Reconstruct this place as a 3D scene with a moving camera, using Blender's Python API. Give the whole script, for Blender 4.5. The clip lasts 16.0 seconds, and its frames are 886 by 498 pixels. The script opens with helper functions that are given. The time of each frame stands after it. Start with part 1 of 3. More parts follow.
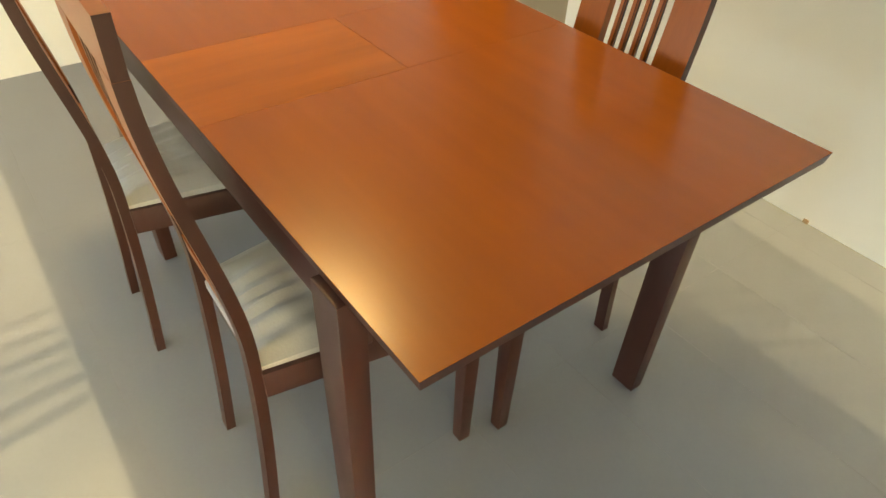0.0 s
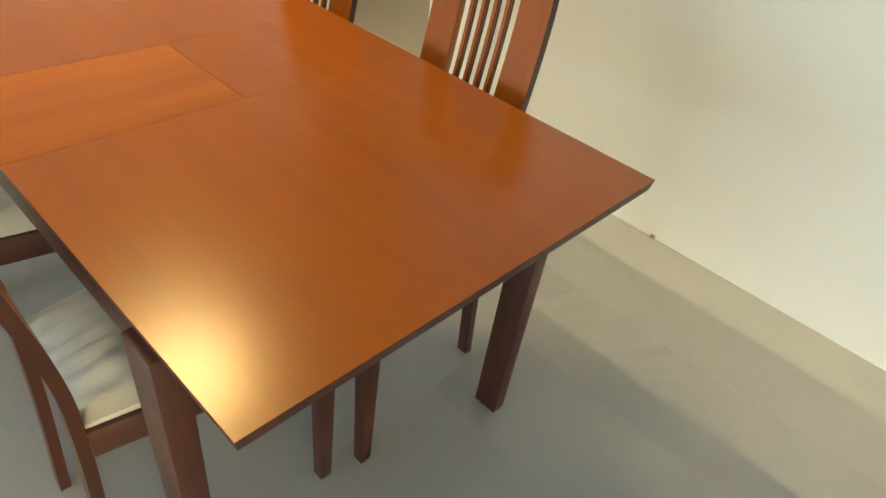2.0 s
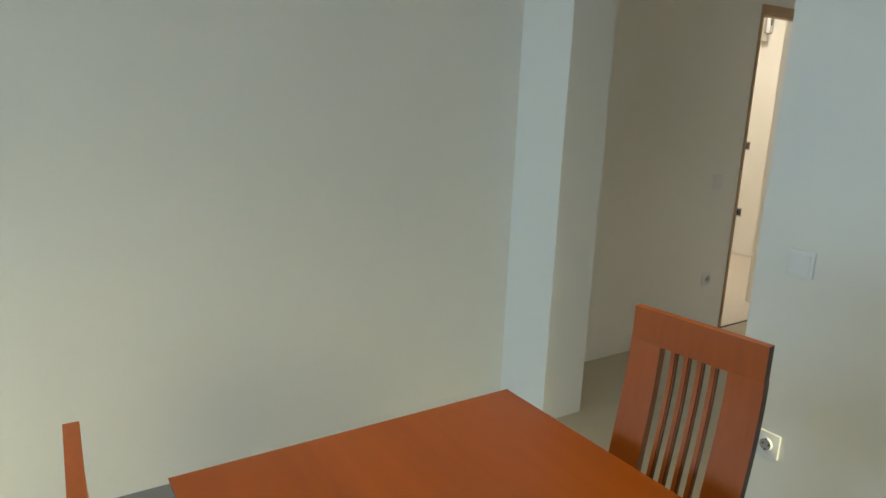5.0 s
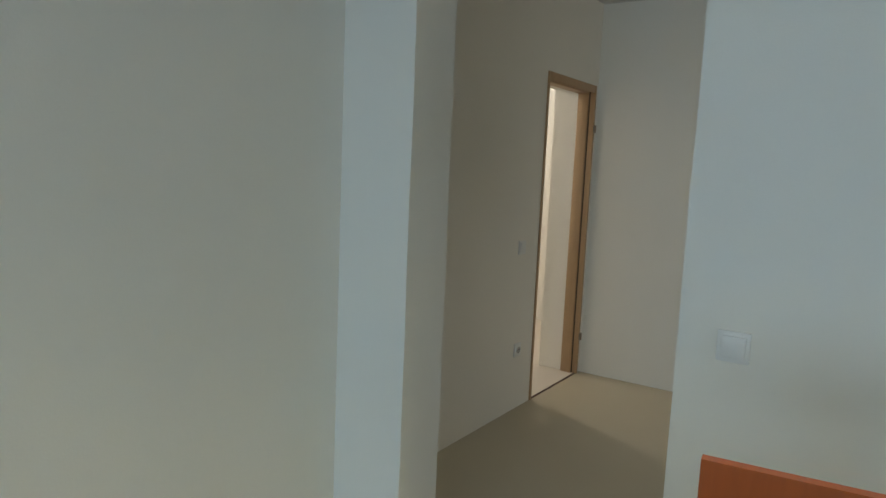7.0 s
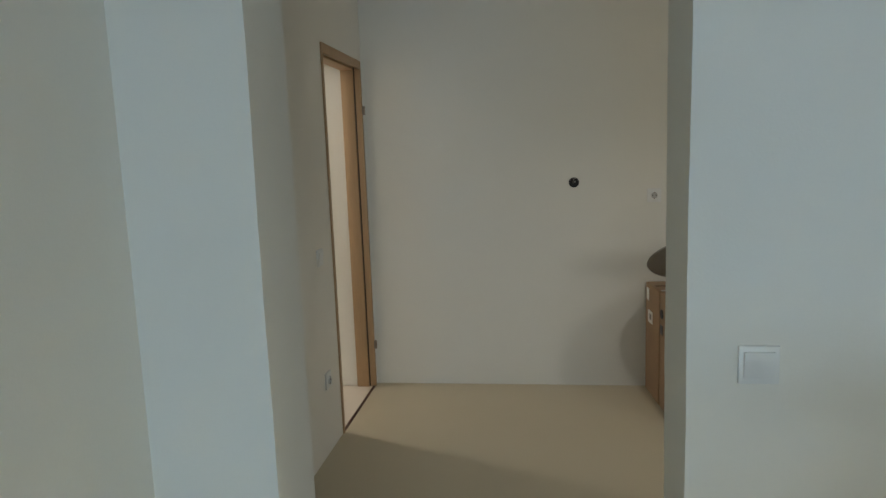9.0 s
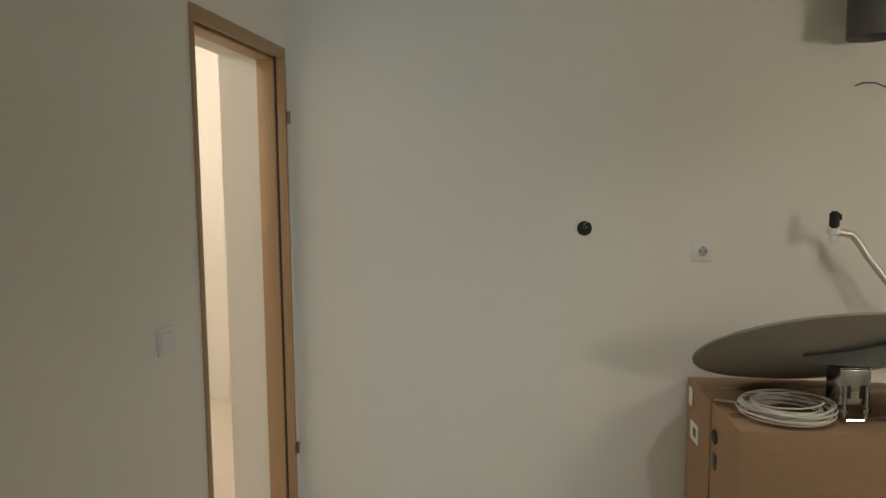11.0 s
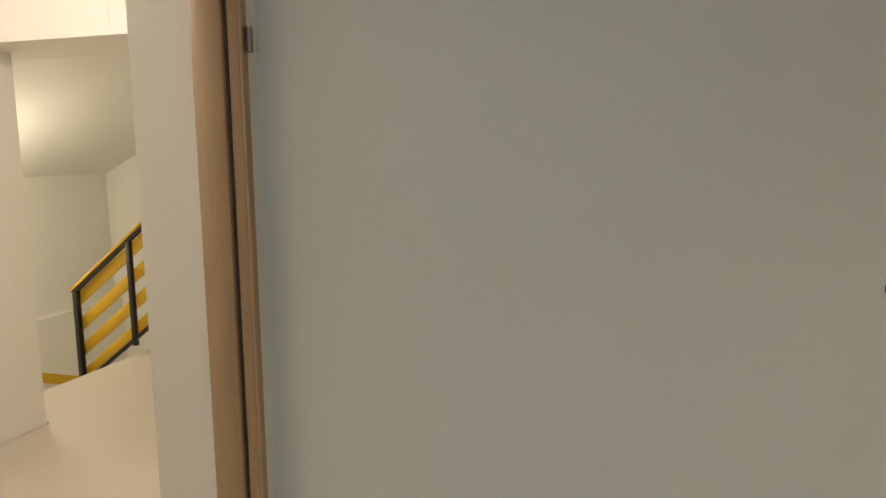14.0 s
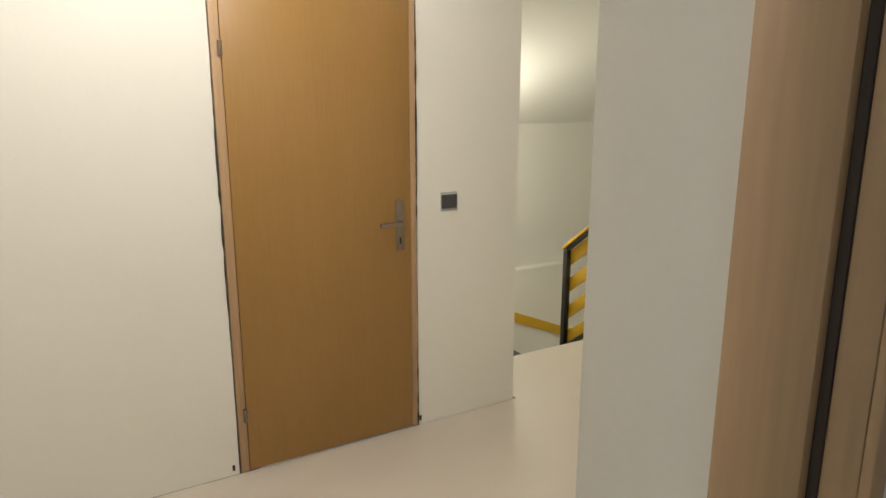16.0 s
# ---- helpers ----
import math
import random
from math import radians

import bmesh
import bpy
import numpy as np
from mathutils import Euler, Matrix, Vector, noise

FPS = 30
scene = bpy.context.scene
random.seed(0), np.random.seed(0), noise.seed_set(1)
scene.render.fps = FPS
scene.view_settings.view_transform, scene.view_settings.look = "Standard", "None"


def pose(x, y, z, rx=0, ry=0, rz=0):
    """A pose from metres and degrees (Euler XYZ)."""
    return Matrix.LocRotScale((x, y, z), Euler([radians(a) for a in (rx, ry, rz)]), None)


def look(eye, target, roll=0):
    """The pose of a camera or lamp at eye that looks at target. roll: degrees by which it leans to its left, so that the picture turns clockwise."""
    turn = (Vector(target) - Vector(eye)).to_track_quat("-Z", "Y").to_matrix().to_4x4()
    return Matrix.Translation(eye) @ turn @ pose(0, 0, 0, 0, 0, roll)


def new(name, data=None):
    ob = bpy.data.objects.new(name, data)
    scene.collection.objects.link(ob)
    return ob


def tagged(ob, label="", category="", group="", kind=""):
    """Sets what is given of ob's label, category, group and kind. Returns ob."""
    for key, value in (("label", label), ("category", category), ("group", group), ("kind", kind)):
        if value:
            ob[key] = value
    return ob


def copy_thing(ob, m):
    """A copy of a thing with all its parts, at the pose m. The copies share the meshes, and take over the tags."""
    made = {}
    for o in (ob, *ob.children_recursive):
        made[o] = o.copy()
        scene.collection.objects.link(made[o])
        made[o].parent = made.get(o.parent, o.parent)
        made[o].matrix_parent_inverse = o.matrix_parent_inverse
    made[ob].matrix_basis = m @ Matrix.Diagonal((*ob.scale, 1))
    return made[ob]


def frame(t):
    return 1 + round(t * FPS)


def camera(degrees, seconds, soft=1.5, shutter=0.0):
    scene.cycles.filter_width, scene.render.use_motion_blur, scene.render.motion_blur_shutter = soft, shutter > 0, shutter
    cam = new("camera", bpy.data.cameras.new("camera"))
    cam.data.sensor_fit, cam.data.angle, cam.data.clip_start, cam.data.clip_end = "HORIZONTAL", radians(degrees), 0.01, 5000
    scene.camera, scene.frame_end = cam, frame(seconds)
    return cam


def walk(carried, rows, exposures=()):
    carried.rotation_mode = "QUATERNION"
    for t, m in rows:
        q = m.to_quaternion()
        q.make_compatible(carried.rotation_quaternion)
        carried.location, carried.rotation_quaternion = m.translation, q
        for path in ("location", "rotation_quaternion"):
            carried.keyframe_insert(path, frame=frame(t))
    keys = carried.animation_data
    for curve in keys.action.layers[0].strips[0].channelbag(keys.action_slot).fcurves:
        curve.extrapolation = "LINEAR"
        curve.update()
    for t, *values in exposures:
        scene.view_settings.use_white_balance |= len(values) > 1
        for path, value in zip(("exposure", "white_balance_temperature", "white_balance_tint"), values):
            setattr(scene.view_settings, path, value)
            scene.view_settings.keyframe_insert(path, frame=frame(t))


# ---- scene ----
cam = camera(66.9, 16.0)
PATH = [
    (0, (1.813, -1.97, 1.289), (0.61, -1.037, -0.008), 2.6),
    (0.2, (1.819, -1.974, 1.277), (0.657, -1.108, -0.102), 3.0),
    (0.5, (1.832, -1.978, 1.259), (0.764, -1.152, -0.217), 3.5),
    (0.8, (1.85, -1.97, 1.245), (0.829, -1.188, -0.287), 4.2),
    (1, (1.858, -1.959, 1.241), (0.896, -1.153, -0.316), 5.3),
    (1.2, (1.86, -1.945, 1.247), (0.947, -1.105, -0.322), 6.9),
    (1.5, (1.861, -1.924, 1.267), (0.918, -0.912, -0.178), 8.4),
    (2, (1.831, -1.897, 1.304), (0.822, -0.691, 0.068), 8.2),
    (2.3, (1.813, -1.877, 1.329), (0.709, -0.661, 0.187), 5.9),
    (2.5, (1.799, -1.871, 1.342), (0.609, -0.668, 0.276), 4.0),
    (3, (1.731, -1.895, 1.36), (0.386, -0.74, 0.434), 2.0),
    (3.2, (1.687, -1.92, 1.373), (0.299, -0.765, 0.514), 1.9),
    (3.5, (1.618, -1.954, 1.397), (0.201, -0.79, 0.6), 2.0),
    (4, (1.508, -1.965, 1.42), (-0.002, -0.843, 0.743), 1.9),
    (4.5, (1.321, -1.888, 1.437), (-0.292, -0.837, 0.894), 1.9),
    (4.7, (1.262, -1.87, 1.455), (-0.396, -0.868, 0.957), 2.0),
    (5.4, (1.0, -1.99, 1.45), (-0.52, -0.8, 1.06), 2.1),
    (6.1, (0.74, -1.985, 1.425), (-0.65, -0.615, 1.135), 2.2),
    (6.5, (0.65, -1.86, 1.412), (-0.66, -0.38, 1.177), 2.3),
    (6.8, (0.528, -1.777, 1.407), (-0.724, -0.231, 1.212), 2.4),
    (7, (0.448, -1.798, 1.42), (-0.66, -0.151, 1.176), 2.5),
    (7.5, (0.242, -1.753, 1.397), (-0.632, 0.016, 1.067), 2.5),
    (8, (0.038, -1.615, 1.409), (-0.719, 0.215, 1.133), 1.2),
    (8.3, (-0.073, -1.554, 1.423), (-0.732, 0.313, 1.137), -0.6),
    (8.5, (-0.175, -1.525, 1.439), (-0.724, 0.377, 1.15), -0.7),
    (8.7, (-0.25, -1.487, 1.444), (-0.66, 0.448, 1.15), -1.0),
    (9, (-0.305, -1.392, 1.447), (-0.579, 0.569, 1.164), -2.1),
    (9.2, (-0.317, -1.297, 1.453), (-0.517, 0.672, 1.17), -2.6),
    (11.3, (-0.176, 0.056, 1.43), (-0.515, 2.018, 1.242), -0.3),
    (11.5, (-0.173, 0.166, 1.43), (-0.498, 2.127, 1.206), -0.2),
    (12, (-0.219, 0.396, 1.451), (-0.254, 2.386, 1.251), 1.8),
    (12.2, (-0.245, 0.477, 1.461), (-0.26, 2.467, 1.266), 1.7),
    (12.5, (-0.264, 0.614, 1.468), (-0.351, 2.601, 1.265), 1.2),
    (12.8, (-0.253, 0.79, 1.465), (-0.433, 2.771, 1.258), 0.8),
    (13, (-0.247, 0.903, 1.464), (-0.541, 2.87, 1.253), 0.8),
    (13.3, (-0.295, 1.03, 1.469), (-0.689, 2.973, 1.203), 0.9),
    (13.5, (-0.361, 1.106, 1.475), (-0.804, 3.037, 1.2), 0.8),
    (13.8, (-0.458, 1.242, 1.481), (-1.002, 3.147, 1.206), 0.1),
    (14, (-0.484, 1.348, 1.486), (-1.088, 3.232, 1.193), -0.3),
    (14.3, (-0.446, 1.483, 1.469), (-1.27, 3.283, 1.178), -0.2),
    (14.5, (-0.465, 1.627, 1.5), (-1.534, 3.289, 1.191), -0.2),
    (14.8, (-0.527, 1.752, 1.5), (-1.882, 3.185, 1.167), -0.5),
    (15, (-0.604, 1.823, 1.5), (-2.035, 3.176, 1.154), -0.5),
    (15.2, (-0.685, 1.892, 1.485), (-2.145, 3.212, 1.128), -0.0),
    (15.3, (-0.735, 1.922, 1.489), (-2.198, 3.233, 1.115), 0.3),
    (15.5, (-0.849, 1.976, 1.5), (-2.366, 3.217, 1.102), 0.6),
    (16, (-1.116, 2.136, 1.493), (-2.797, 3.125, 1.05), 0.0),
]
EXPOSURES = [(0, 0.6, 8000, 11), (2.0, 0.62, 7800, 11), (3.0, 0.62, 6900, 11), (3.5, 0.55, 6650, 10), (4.0, 0.2, 6400, 8), (4.7, -0.2, 6300, 7), (6.8, -0.6, 6000, 8), (9.2, -0.5, 6050, 9), (11.3, -0.26, 6500, 12), (12.5, -0.33, 6500, 12), (14.0, -0.35, 6550, 12), (15.0, -0.4, 6100, 11), (16.0, -0.5, 5800, 8)]
walk(cam, [(t, look(eye, target, roll)) for t, eye, target, roll in PATH], EXPOSURES)

# ---- light ----
world = bpy.data.worlds.new("world")
scene.world = world
world.use_nodes = True
wn = world.node_tree
sky = wn.nodes.new("ShaderNodeTexSky")
sky.sky_type = "NISHITA"
sky.sun_disc = False
sky.sun_elevation, sky.sun_rotation = radians(24), radians(90)
wn.links.new(sky.outputs[0], wn.nodes["Background"].inputs[0])
wn.nodes["Background"].inputs[1].default_value = 0.12


def lamp(name, kind, m, energy, colour, **more):
    data = bpy.data.lights.new(name, kind)
    data.energy, data.color = energy, colour
    for key, value in more.items():
        if key == "angle":
            data.angle = value
        elif key == "size":
            data.shape, data.size, data.size_y = "RECTANGLE", value[0], value[1]
        elif key == "cone":
            data.spot_size, data.spot_blend = value, 1.0
        elif key == "radius":
            data.shadow_soft_size = value
    ob = new(name, data)
    ob.matrix_world = m
    return ob


# low winter sun through the two windows of the east wall
lamp("sun", "SUN", look((6, -1.3, 2.67), (0, -1.3, 0)), 5.0, (1.0, 0.87, 0.46), angle=radians(0.28))
# daylight in the window openings
lamp("window_light_south", "AREA", look((0.7, -6.18, 1.15), (0.7, -5.18, 0.25)), 125, (0.66, 0.86, 1.0), size=(3.4, 1.5))
lamp("window_light_east", "AREA", look((3.62, -2.75, 1.3), (0, -2.0, 0.6)), 4, (0.92, 0.97, 1.0), size=(1.5, 2.0))
# ceiling lamp that the polished tabletop mirrors
lamp("ceiling_spot_bulb", "SPOT", look((0.0, -1.18, 2.41), (0.25, -1.45, 0.75)), 112, (1.0, 0.75, 0.33), radius=0.20, cone=radians(108))
# lamp over the stair landing
lamp("landing_bulb", "POINT", pose(-2.75, 2.45, 2.36), 60, (1.0, 0.87, 0.72), radius=0.07)
lamp("stair_bulb", "POINT", pose(-5.2, 4.9, 1.10), 46, (1.0, 0.88, 0.66), radius=0.30)
lamp("hall_bulb", "POINT", pose(1.95, 0.385, 1.62), 26, (1.0, 0.90, 0.74), radius=0.14)
lamp("hall_downlight_bulb", "SPOT", pose(0.60, 1.22, 2.44), 44, (1.0, 0.93, 0.82), radius=0.05, cone=radians(128))

# ---- materials ----


def material(name, base, rough=0.5, metal=0.0, grain=40.0, vary=0.06, stain=2.0, bump=0.05, coat=0.0, stretch=(1, 1, 1), dark=None, spread=0.5):
    """A surface whose colour varies at two scales, with a fine relief."""
    mat = bpy.data.materials.new(name)
    mat.use_nodes = True
    nt = mat.node_tree
    b = nt.nodes["Principled BSDF"]
    b.inputs["Roughness"].default_value = rough
    b.inputs["Metallic"].default_value = metal
    b.inputs["Coat Weight"].default_value = coat
    b.inputs["Coat Roughness"].default_value = 0.20
    tc = nt.nodes.new("ShaderNodeTexCoord")
    mp = nt.nodes.new("ShaderNodeMapping")
    mp.inputs["Scale"].default_value = stretch
    nt.links.new(tc.outputs["Object"], mp.inputs["Vector"])
    fine = nt.nodes.new("ShaderNodeTexNoise")
    fine.inputs["Scale"].default_value = grain
    fine.inputs["Detail"].default_value = 5
    wide = nt.nodes.new("ShaderNodeTexNoise")
    wide.inputs["Scale"].default_value = stain
    wide.inputs["Detail"].default_value = 3
    for n in (fine, wide):
        nt.links.new(mp.outputs[0], n.inputs["Vector"])
    add = nt.nodes.new("ShaderNodeMix")
    add.inputs[0].default_value = spread
    nt.links.new(fine.outputs["Fac"], add.inputs[2])
    nt.links.new(wide.outputs["Fac"], add.inputs[3])
    info = nt.nodes.new("ShaderNodeObjectInfo")
    shift = nt.nodes.new("ShaderNodeMath")
    shift.operation = "MULTIPLY_ADD"
    shift.inputs[1].default_value, shift.inputs[2].default_value = 0.06, -0.03
    nt.links.new(info.outputs["Random"], shift.inputs[0])
    tot = nt.nodes.new("ShaderNodeMath")
    tot.operation = "ADD"
    nt.links.new(add.outputs[0], tot.inputs[0])
    nt.links.new(shift.outputs[0], tot.inputs[1])
    ramp = nt.nodes.new("ShaderNodeValToRGB")
    low = dark if dark else tuple(c * (1 - vary) for c in base)
    high = tuple(min(1, c * (1 + vary)) for c in base)
    ramp.color_ramp.elements[0].position, ramp.color_ramp.elements[1].position = 0.3, 0.7
    ramp.color_ramp.elements[0].color = (*low, 1)
    ramp.color_ramp.elements[1].color = (*high, 1)
    nt.links.new(tot.outputs[0], ramp.inputs[0])
    nt.links.new(ramp.outputs[0], b.inputs["Base Color"])
    if bump:
        bp = nt.nodes.new("ShaderNodeBump")
        bp.inputs["Strength"].default_value = bump
        bp.inputs["Distance"].default_value = 0.004
        nt.links.new(fine.outputs["Fac"], bp.inputs["Height"])
        nt.links.new(bp.outputs[0], b.inputs["Normal"])
    return mat


PAINT = material("wall_paint", (0.80, 0.79, 0.735), 0.75, grain=160, vary=0.018, stain=1.3, bump=0.10, spread=0.7)
LANDING_PAINT = material("landing_paint", (0.82, 0.80, 0.74), 0.8, grain=110, vary=0.02, stain=1.5, bump=0.05, spread=0.6)
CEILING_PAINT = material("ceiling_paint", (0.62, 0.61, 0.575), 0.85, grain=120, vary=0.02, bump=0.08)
TILE = material("floor_tile", (0.197, 0.208, 0.240), 0.34, grain=90, vary=0.035, stain=2.2, bump=0.03, spread=0.6)
GROUT = material("tile_joint", (0.206, 0.209, 0.226), 0.8, grain=200, vary=0.05)
HALL_FLOOR = material("hall_floor", (0.46, 0.41, 0.30), 0.5, grain=120, vary=0.03, stain=1.6, bump=0.03, spread=0.6)
LANDING_FLOOR = material("landing_floor", (0.66, 0.60, 0.52), 0.5, grain=120, vary=0.03, stain=1.8, bump=0.03, spread=0.6)
TABLE_WOOD = material("cherry_veneer", (0.236, 0.0585, 0.0033), 0.265, grain=7, vary=0.10, stain=1.6, bump=0.004, coat=0.2, stretch=(0.35, 4, 4), spread=0.55)
LEAF_WOOD = material("light_cherry_veneer", (0.285, 0.079, 0.005), 0.22, grain=5, vary=0.20, stain=2.0, bump=0.004, coat=0.0, stretch=(5, 0.5, 5), spread=0.45)
# dark legs and edges; also painted on chair faces as shade
EDGE_WOOD = material("dark_and_shaded_cherry", (0.040, 0.0098, 0.0048), 0.42, grain=18, vary=0.16, stain=2.0, bump=0.02, coat=0.0, stretch=(5, 5, 0.6), spread=0.4)
BACK_WOOD = material("cherry_chair_wood", (0.275, 0.071, 0.008), 0.36, grain=16, vary=0.12, stain=2.5, bump=0.01, coat=0.0, stretch=(6, 6, 0.6), spread=0.4)
LEATHER = material("cream_leather", (0.41, 0.405, 0.385), 0.40, grain=220, vary=0.05, stain=6, bump=0.12, spread=0.6)
BEECH = material("beech_frame", (0.43, 0.285, 0.155), 0.45, grain=16, vary=0.10, stain=2.0, bump=0.02, stretch=(8, 8, 0.5), spread=0.4)
DOOR_WOOD = material("beech_door", (0.31, 0.172, 0.043), 0.42, grain=15, vary=0.07, stain=1.6, bump=0.015, coat=0.1, stretch=(9, 9, 0.6), spread=0.45)
for wood in (TABLE_WOOD, LEAF_WOOD):
    wood.node_tree.nodes["Principled BSDF"].inputs["Specular IOR Level"].default_value = 0.3
SEAL = material("rubber_seal", (0.05, 0.035, 0.025), 0.7)
STEEL = material("satin_steel", (0.27, 0.23, 0.19), 0.35, metal=1.0, grain=80, vary=0.1, bump=0.02)
CHROME = material("zinc_plate", (0.42, 0.43, 0.44), 0.16, metal=1.0, grain=60, vary=0.12, bump=0.03)
WHITE_PLASTIC = material("white_plastic", (0.78, 0.79, 0.78), 0.32, grain=100, vary=0.015, bump=0)
DARK_PLASTIC = material("anthracite_plastic", (0.06, 0.06, 0.065), 0.4, grain=100, vary=0.1, bump=0)
SILVER_PLASTIC = material("silver_plastic", (0.50, 0.50, 0.50), 0.35, metal=0.6, vary=0.03, bump=0)
BLACK = material("black_plastic", (0.006, 0.006, 0.007), 0.6, grain=90, vary=0.2, bump=0.03)
BLACK_STEEL = material("black_steel", (0.02, 0.018, 0.016), 0.45, grain=60, vary=0.2, bump=0.02)
GALVANISED = material("galvanised_tube", (0.62, 0.60, 0.55), 0.32, metal=0.45, grain=70, vary=0.08, bump=0.02)
YELLOW = material("yellow_paint", (0.66, 0.40, 0.015), 0.45, grain=60, vary=0.07, stain=4, bump=0.03)
CARD = material("cardboard", (0.30, 0.195, 0.112), 0.85, grain=60, vary=0.09, stain=4, bump=0.08, stretch=(1, 1, 6))
DISH = material("dish_grey", (0.25, 0.238, 0.215), 0.5, grain=80, vary=0.08, stain=3, bump=0.03)
BRACKET = material("bracket_grey", (0.13, 0.13, 0.125), 0.4, metal=0.3, grain=70, vary=0.12, stain=4, bump=0.03)
CABLE = material("white_cable", (0.60, 0.58, 0.53), 0.5, grain=60, vary=0.06, bump=0)
PAPER = material("paper_label", (0.72, 0.71, 0.68), 0.7, grain=80, vary=0.04, bump=0)
PIPE_GREY = material("dark_duct", (0.10, 0.095, 0.09), 0.55, grain=60, vary=0.08)
STONE = material("stair_stone", (0.24, 0.24, 0.23), 0.6, grain=150, vary=0.25, stain=5, bump=0.05)


def glass_material():
    mat = bpy.data.materials.new("window_glass")
    mat.use_nodes = True
    b = mat.node_tree.nodes["Principled BSDF"]
    b.inputs["Base Color"].default_value = (1, 1, 1, 1)
    b.inputs["Roughness"].default_value = 0.0
    b.inputs["Transmission Weight"].default_value = 1.0
    b.inputs["IOR"].default_value = 1.45
    return mat


GLASS = glass_material()

# ---- mesh helpers ----


def box_bm(lo, hi, bevel=0.0, segments=2, bm=None):
    """A box from corner to corner with softened edges."""
    own = bmesh.new()
    bmesh.ops.create_cube(own, size=1.0)
    size = [h - l for l, h in zip(lo, hi)]
    for v in own.verts:
        v.co = Vector([l + (c + 0.5) * s for l, c, s in zip(lo, v.co, size)])
    if bevel:
        bmesh.ops.bevel(own, geom=own.edges[:], offset=bevel, segments=segments, profile=0.5, affect="EDGES")
    if bm is None:
        return own
    tmp = bpy.data.meshes.new("tmp")
    own.to_mesh(tmp)
    own.free()
    bm.from_mesh(tmp)
    bpy.data.meshes.remove(tmp)
    return bm


def cyl_bm(radius, depth, centre=(0, 0, 0), axis="z", seg=24, bevel=0.0, radius2=None):
    bm = bmesh.new()
    bmesh.ops.create_cone(bm, cap_ends=True, segments=seg, radius1=radius, radius2=radius if radius2 is None else radius2, depth=depth)
    if bevel:
        rim = [e for e in bm.edges if abs(e.verts[0].co.z - e.verts[1].co.z) < 1e-6]
        bmesh.ops.bevel(bm, geom=rim, offset=bevel, segments=2, affect="EDGES")
    turn = {"z": Matrix(), "x": pose(0, 0, 0, 0, 90, 0), "y": pose(0, 0, 0, 90, 0, 0)}[axis]
    bmesh.ops.transform(bm, matrix=Matrix.Translation(centre) @ turn, verts=bm.verts)
    return bm


def sweep_bm(points, radius, seg=10, closed=False):
    """A round bar along points."""
    bm = bmesh.new()
    pts = [Vector(p) for p in points]
    rings = []
    n = len(pts)
    for i, p in enumerate(pts):
        a = pts[i - 1] if i or closed else p
        b = pts[(i + 1) % n] if i < n - 1 or closed else p
        d = (b - a).normalized()
        side = d.cross(Vector((0, 0, 1)))
        if side.length < 1e-3:
            side = d.cross(Vector((0, 1, 0)))
        side.normalize()
        up = side.cross(d)
        rings.append([bm.verts.new(p + radius * (math.cos(k * 2 * math.pi / seg) * side + math.sin(k * 2 * math.pi / seg) * up)) for k in range(seg)])
    for i in range(n if closed else n - 1):
        r, s = rings[i], rings[(i + 1) % n]
        for k in range(seg):
            bm.faces.new((r[k], r[(k + 1) % seg], s[(k + 1) % seg], s[k]))
    if not closed:
        bm.faces.new(rings[0])
        bm.faces.new(rings[-1])
    bmesh.ops.recalc_face_normals(bm, faces=bm.faces)
    return bm


def mesh_of(name, bm, mat, smooth=True):
    me = bpy.data.meshes.new(name)
    bmesh.ops.recalc_face_normals(bm, faces=bm.faces)
    bm.to_mesh(me)
    bm.free()
    me.materials.append(mat)
    if smooth:
        for p in me.polygons:
            p.use_smooth = True
        me.set_sharp_from_angle(angle=radians(32))
    return me


def part(name, bm, mat, parent=None, label="", sides=0):
    ob = new(name, mesh_of(name, bm, mat))
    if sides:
        # shade put into the colour: side faces and everything below z 0.62 go darker
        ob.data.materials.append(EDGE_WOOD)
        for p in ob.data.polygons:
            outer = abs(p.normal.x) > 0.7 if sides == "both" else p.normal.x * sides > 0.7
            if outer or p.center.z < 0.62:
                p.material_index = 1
    if parent is not None:
        ob.parent = parent
    return tagged(ob, label)


def thing(name, m, label, category, group="", kind=""):
    """An empty at the base of a thing; its parts are given in its own axes."""
    ob = new(name)
    ob.empty_display_size = 0.1
    ob.matrix_world = m
    return tagged(ob, label, category, group, kind)


def structure(name, bm, mat, label, category):
    return tagged(part(name, bm, mat), label, category, kind="structure")


# ---- structure ----
H = 2.55
X0, X1, Y0 = -1.215, 3.60, -6.20
TH = 0.235
HL, YB, HR = -1.33, 2.66, 4.1
DY0, DY1, DZ = 1.885, 2.600, 1.985
LW = -3.65


def wall_bm(boxes):
    bm = bmesh.new()
    for lo, hi in boxes:
        box_bm(lo, hi, bm=bm)
    return bm


def hand_plastered(bm, edges):
    """Cuts a wall across its height and lets its free corners wander by a few millimetres."""
    bmesh.ops.subdivide_edges(bm, edges=[e for e in bm.edges if abs(e.verts[0].co.z - e.verts[1].co.z) > 0.5], cuts=40)
    for v in bm.verts:
        if any(abs(v.co.x - x) < 0.001 for x in edges):
            v.co.x += 0.004 * noise.noise((v.co.z * 2.1, v.co.y * 9, 2.0)) + 0.0015 * noise.noise((v.co.z * 11, v.co.y * 7, 5.0))
    return bm


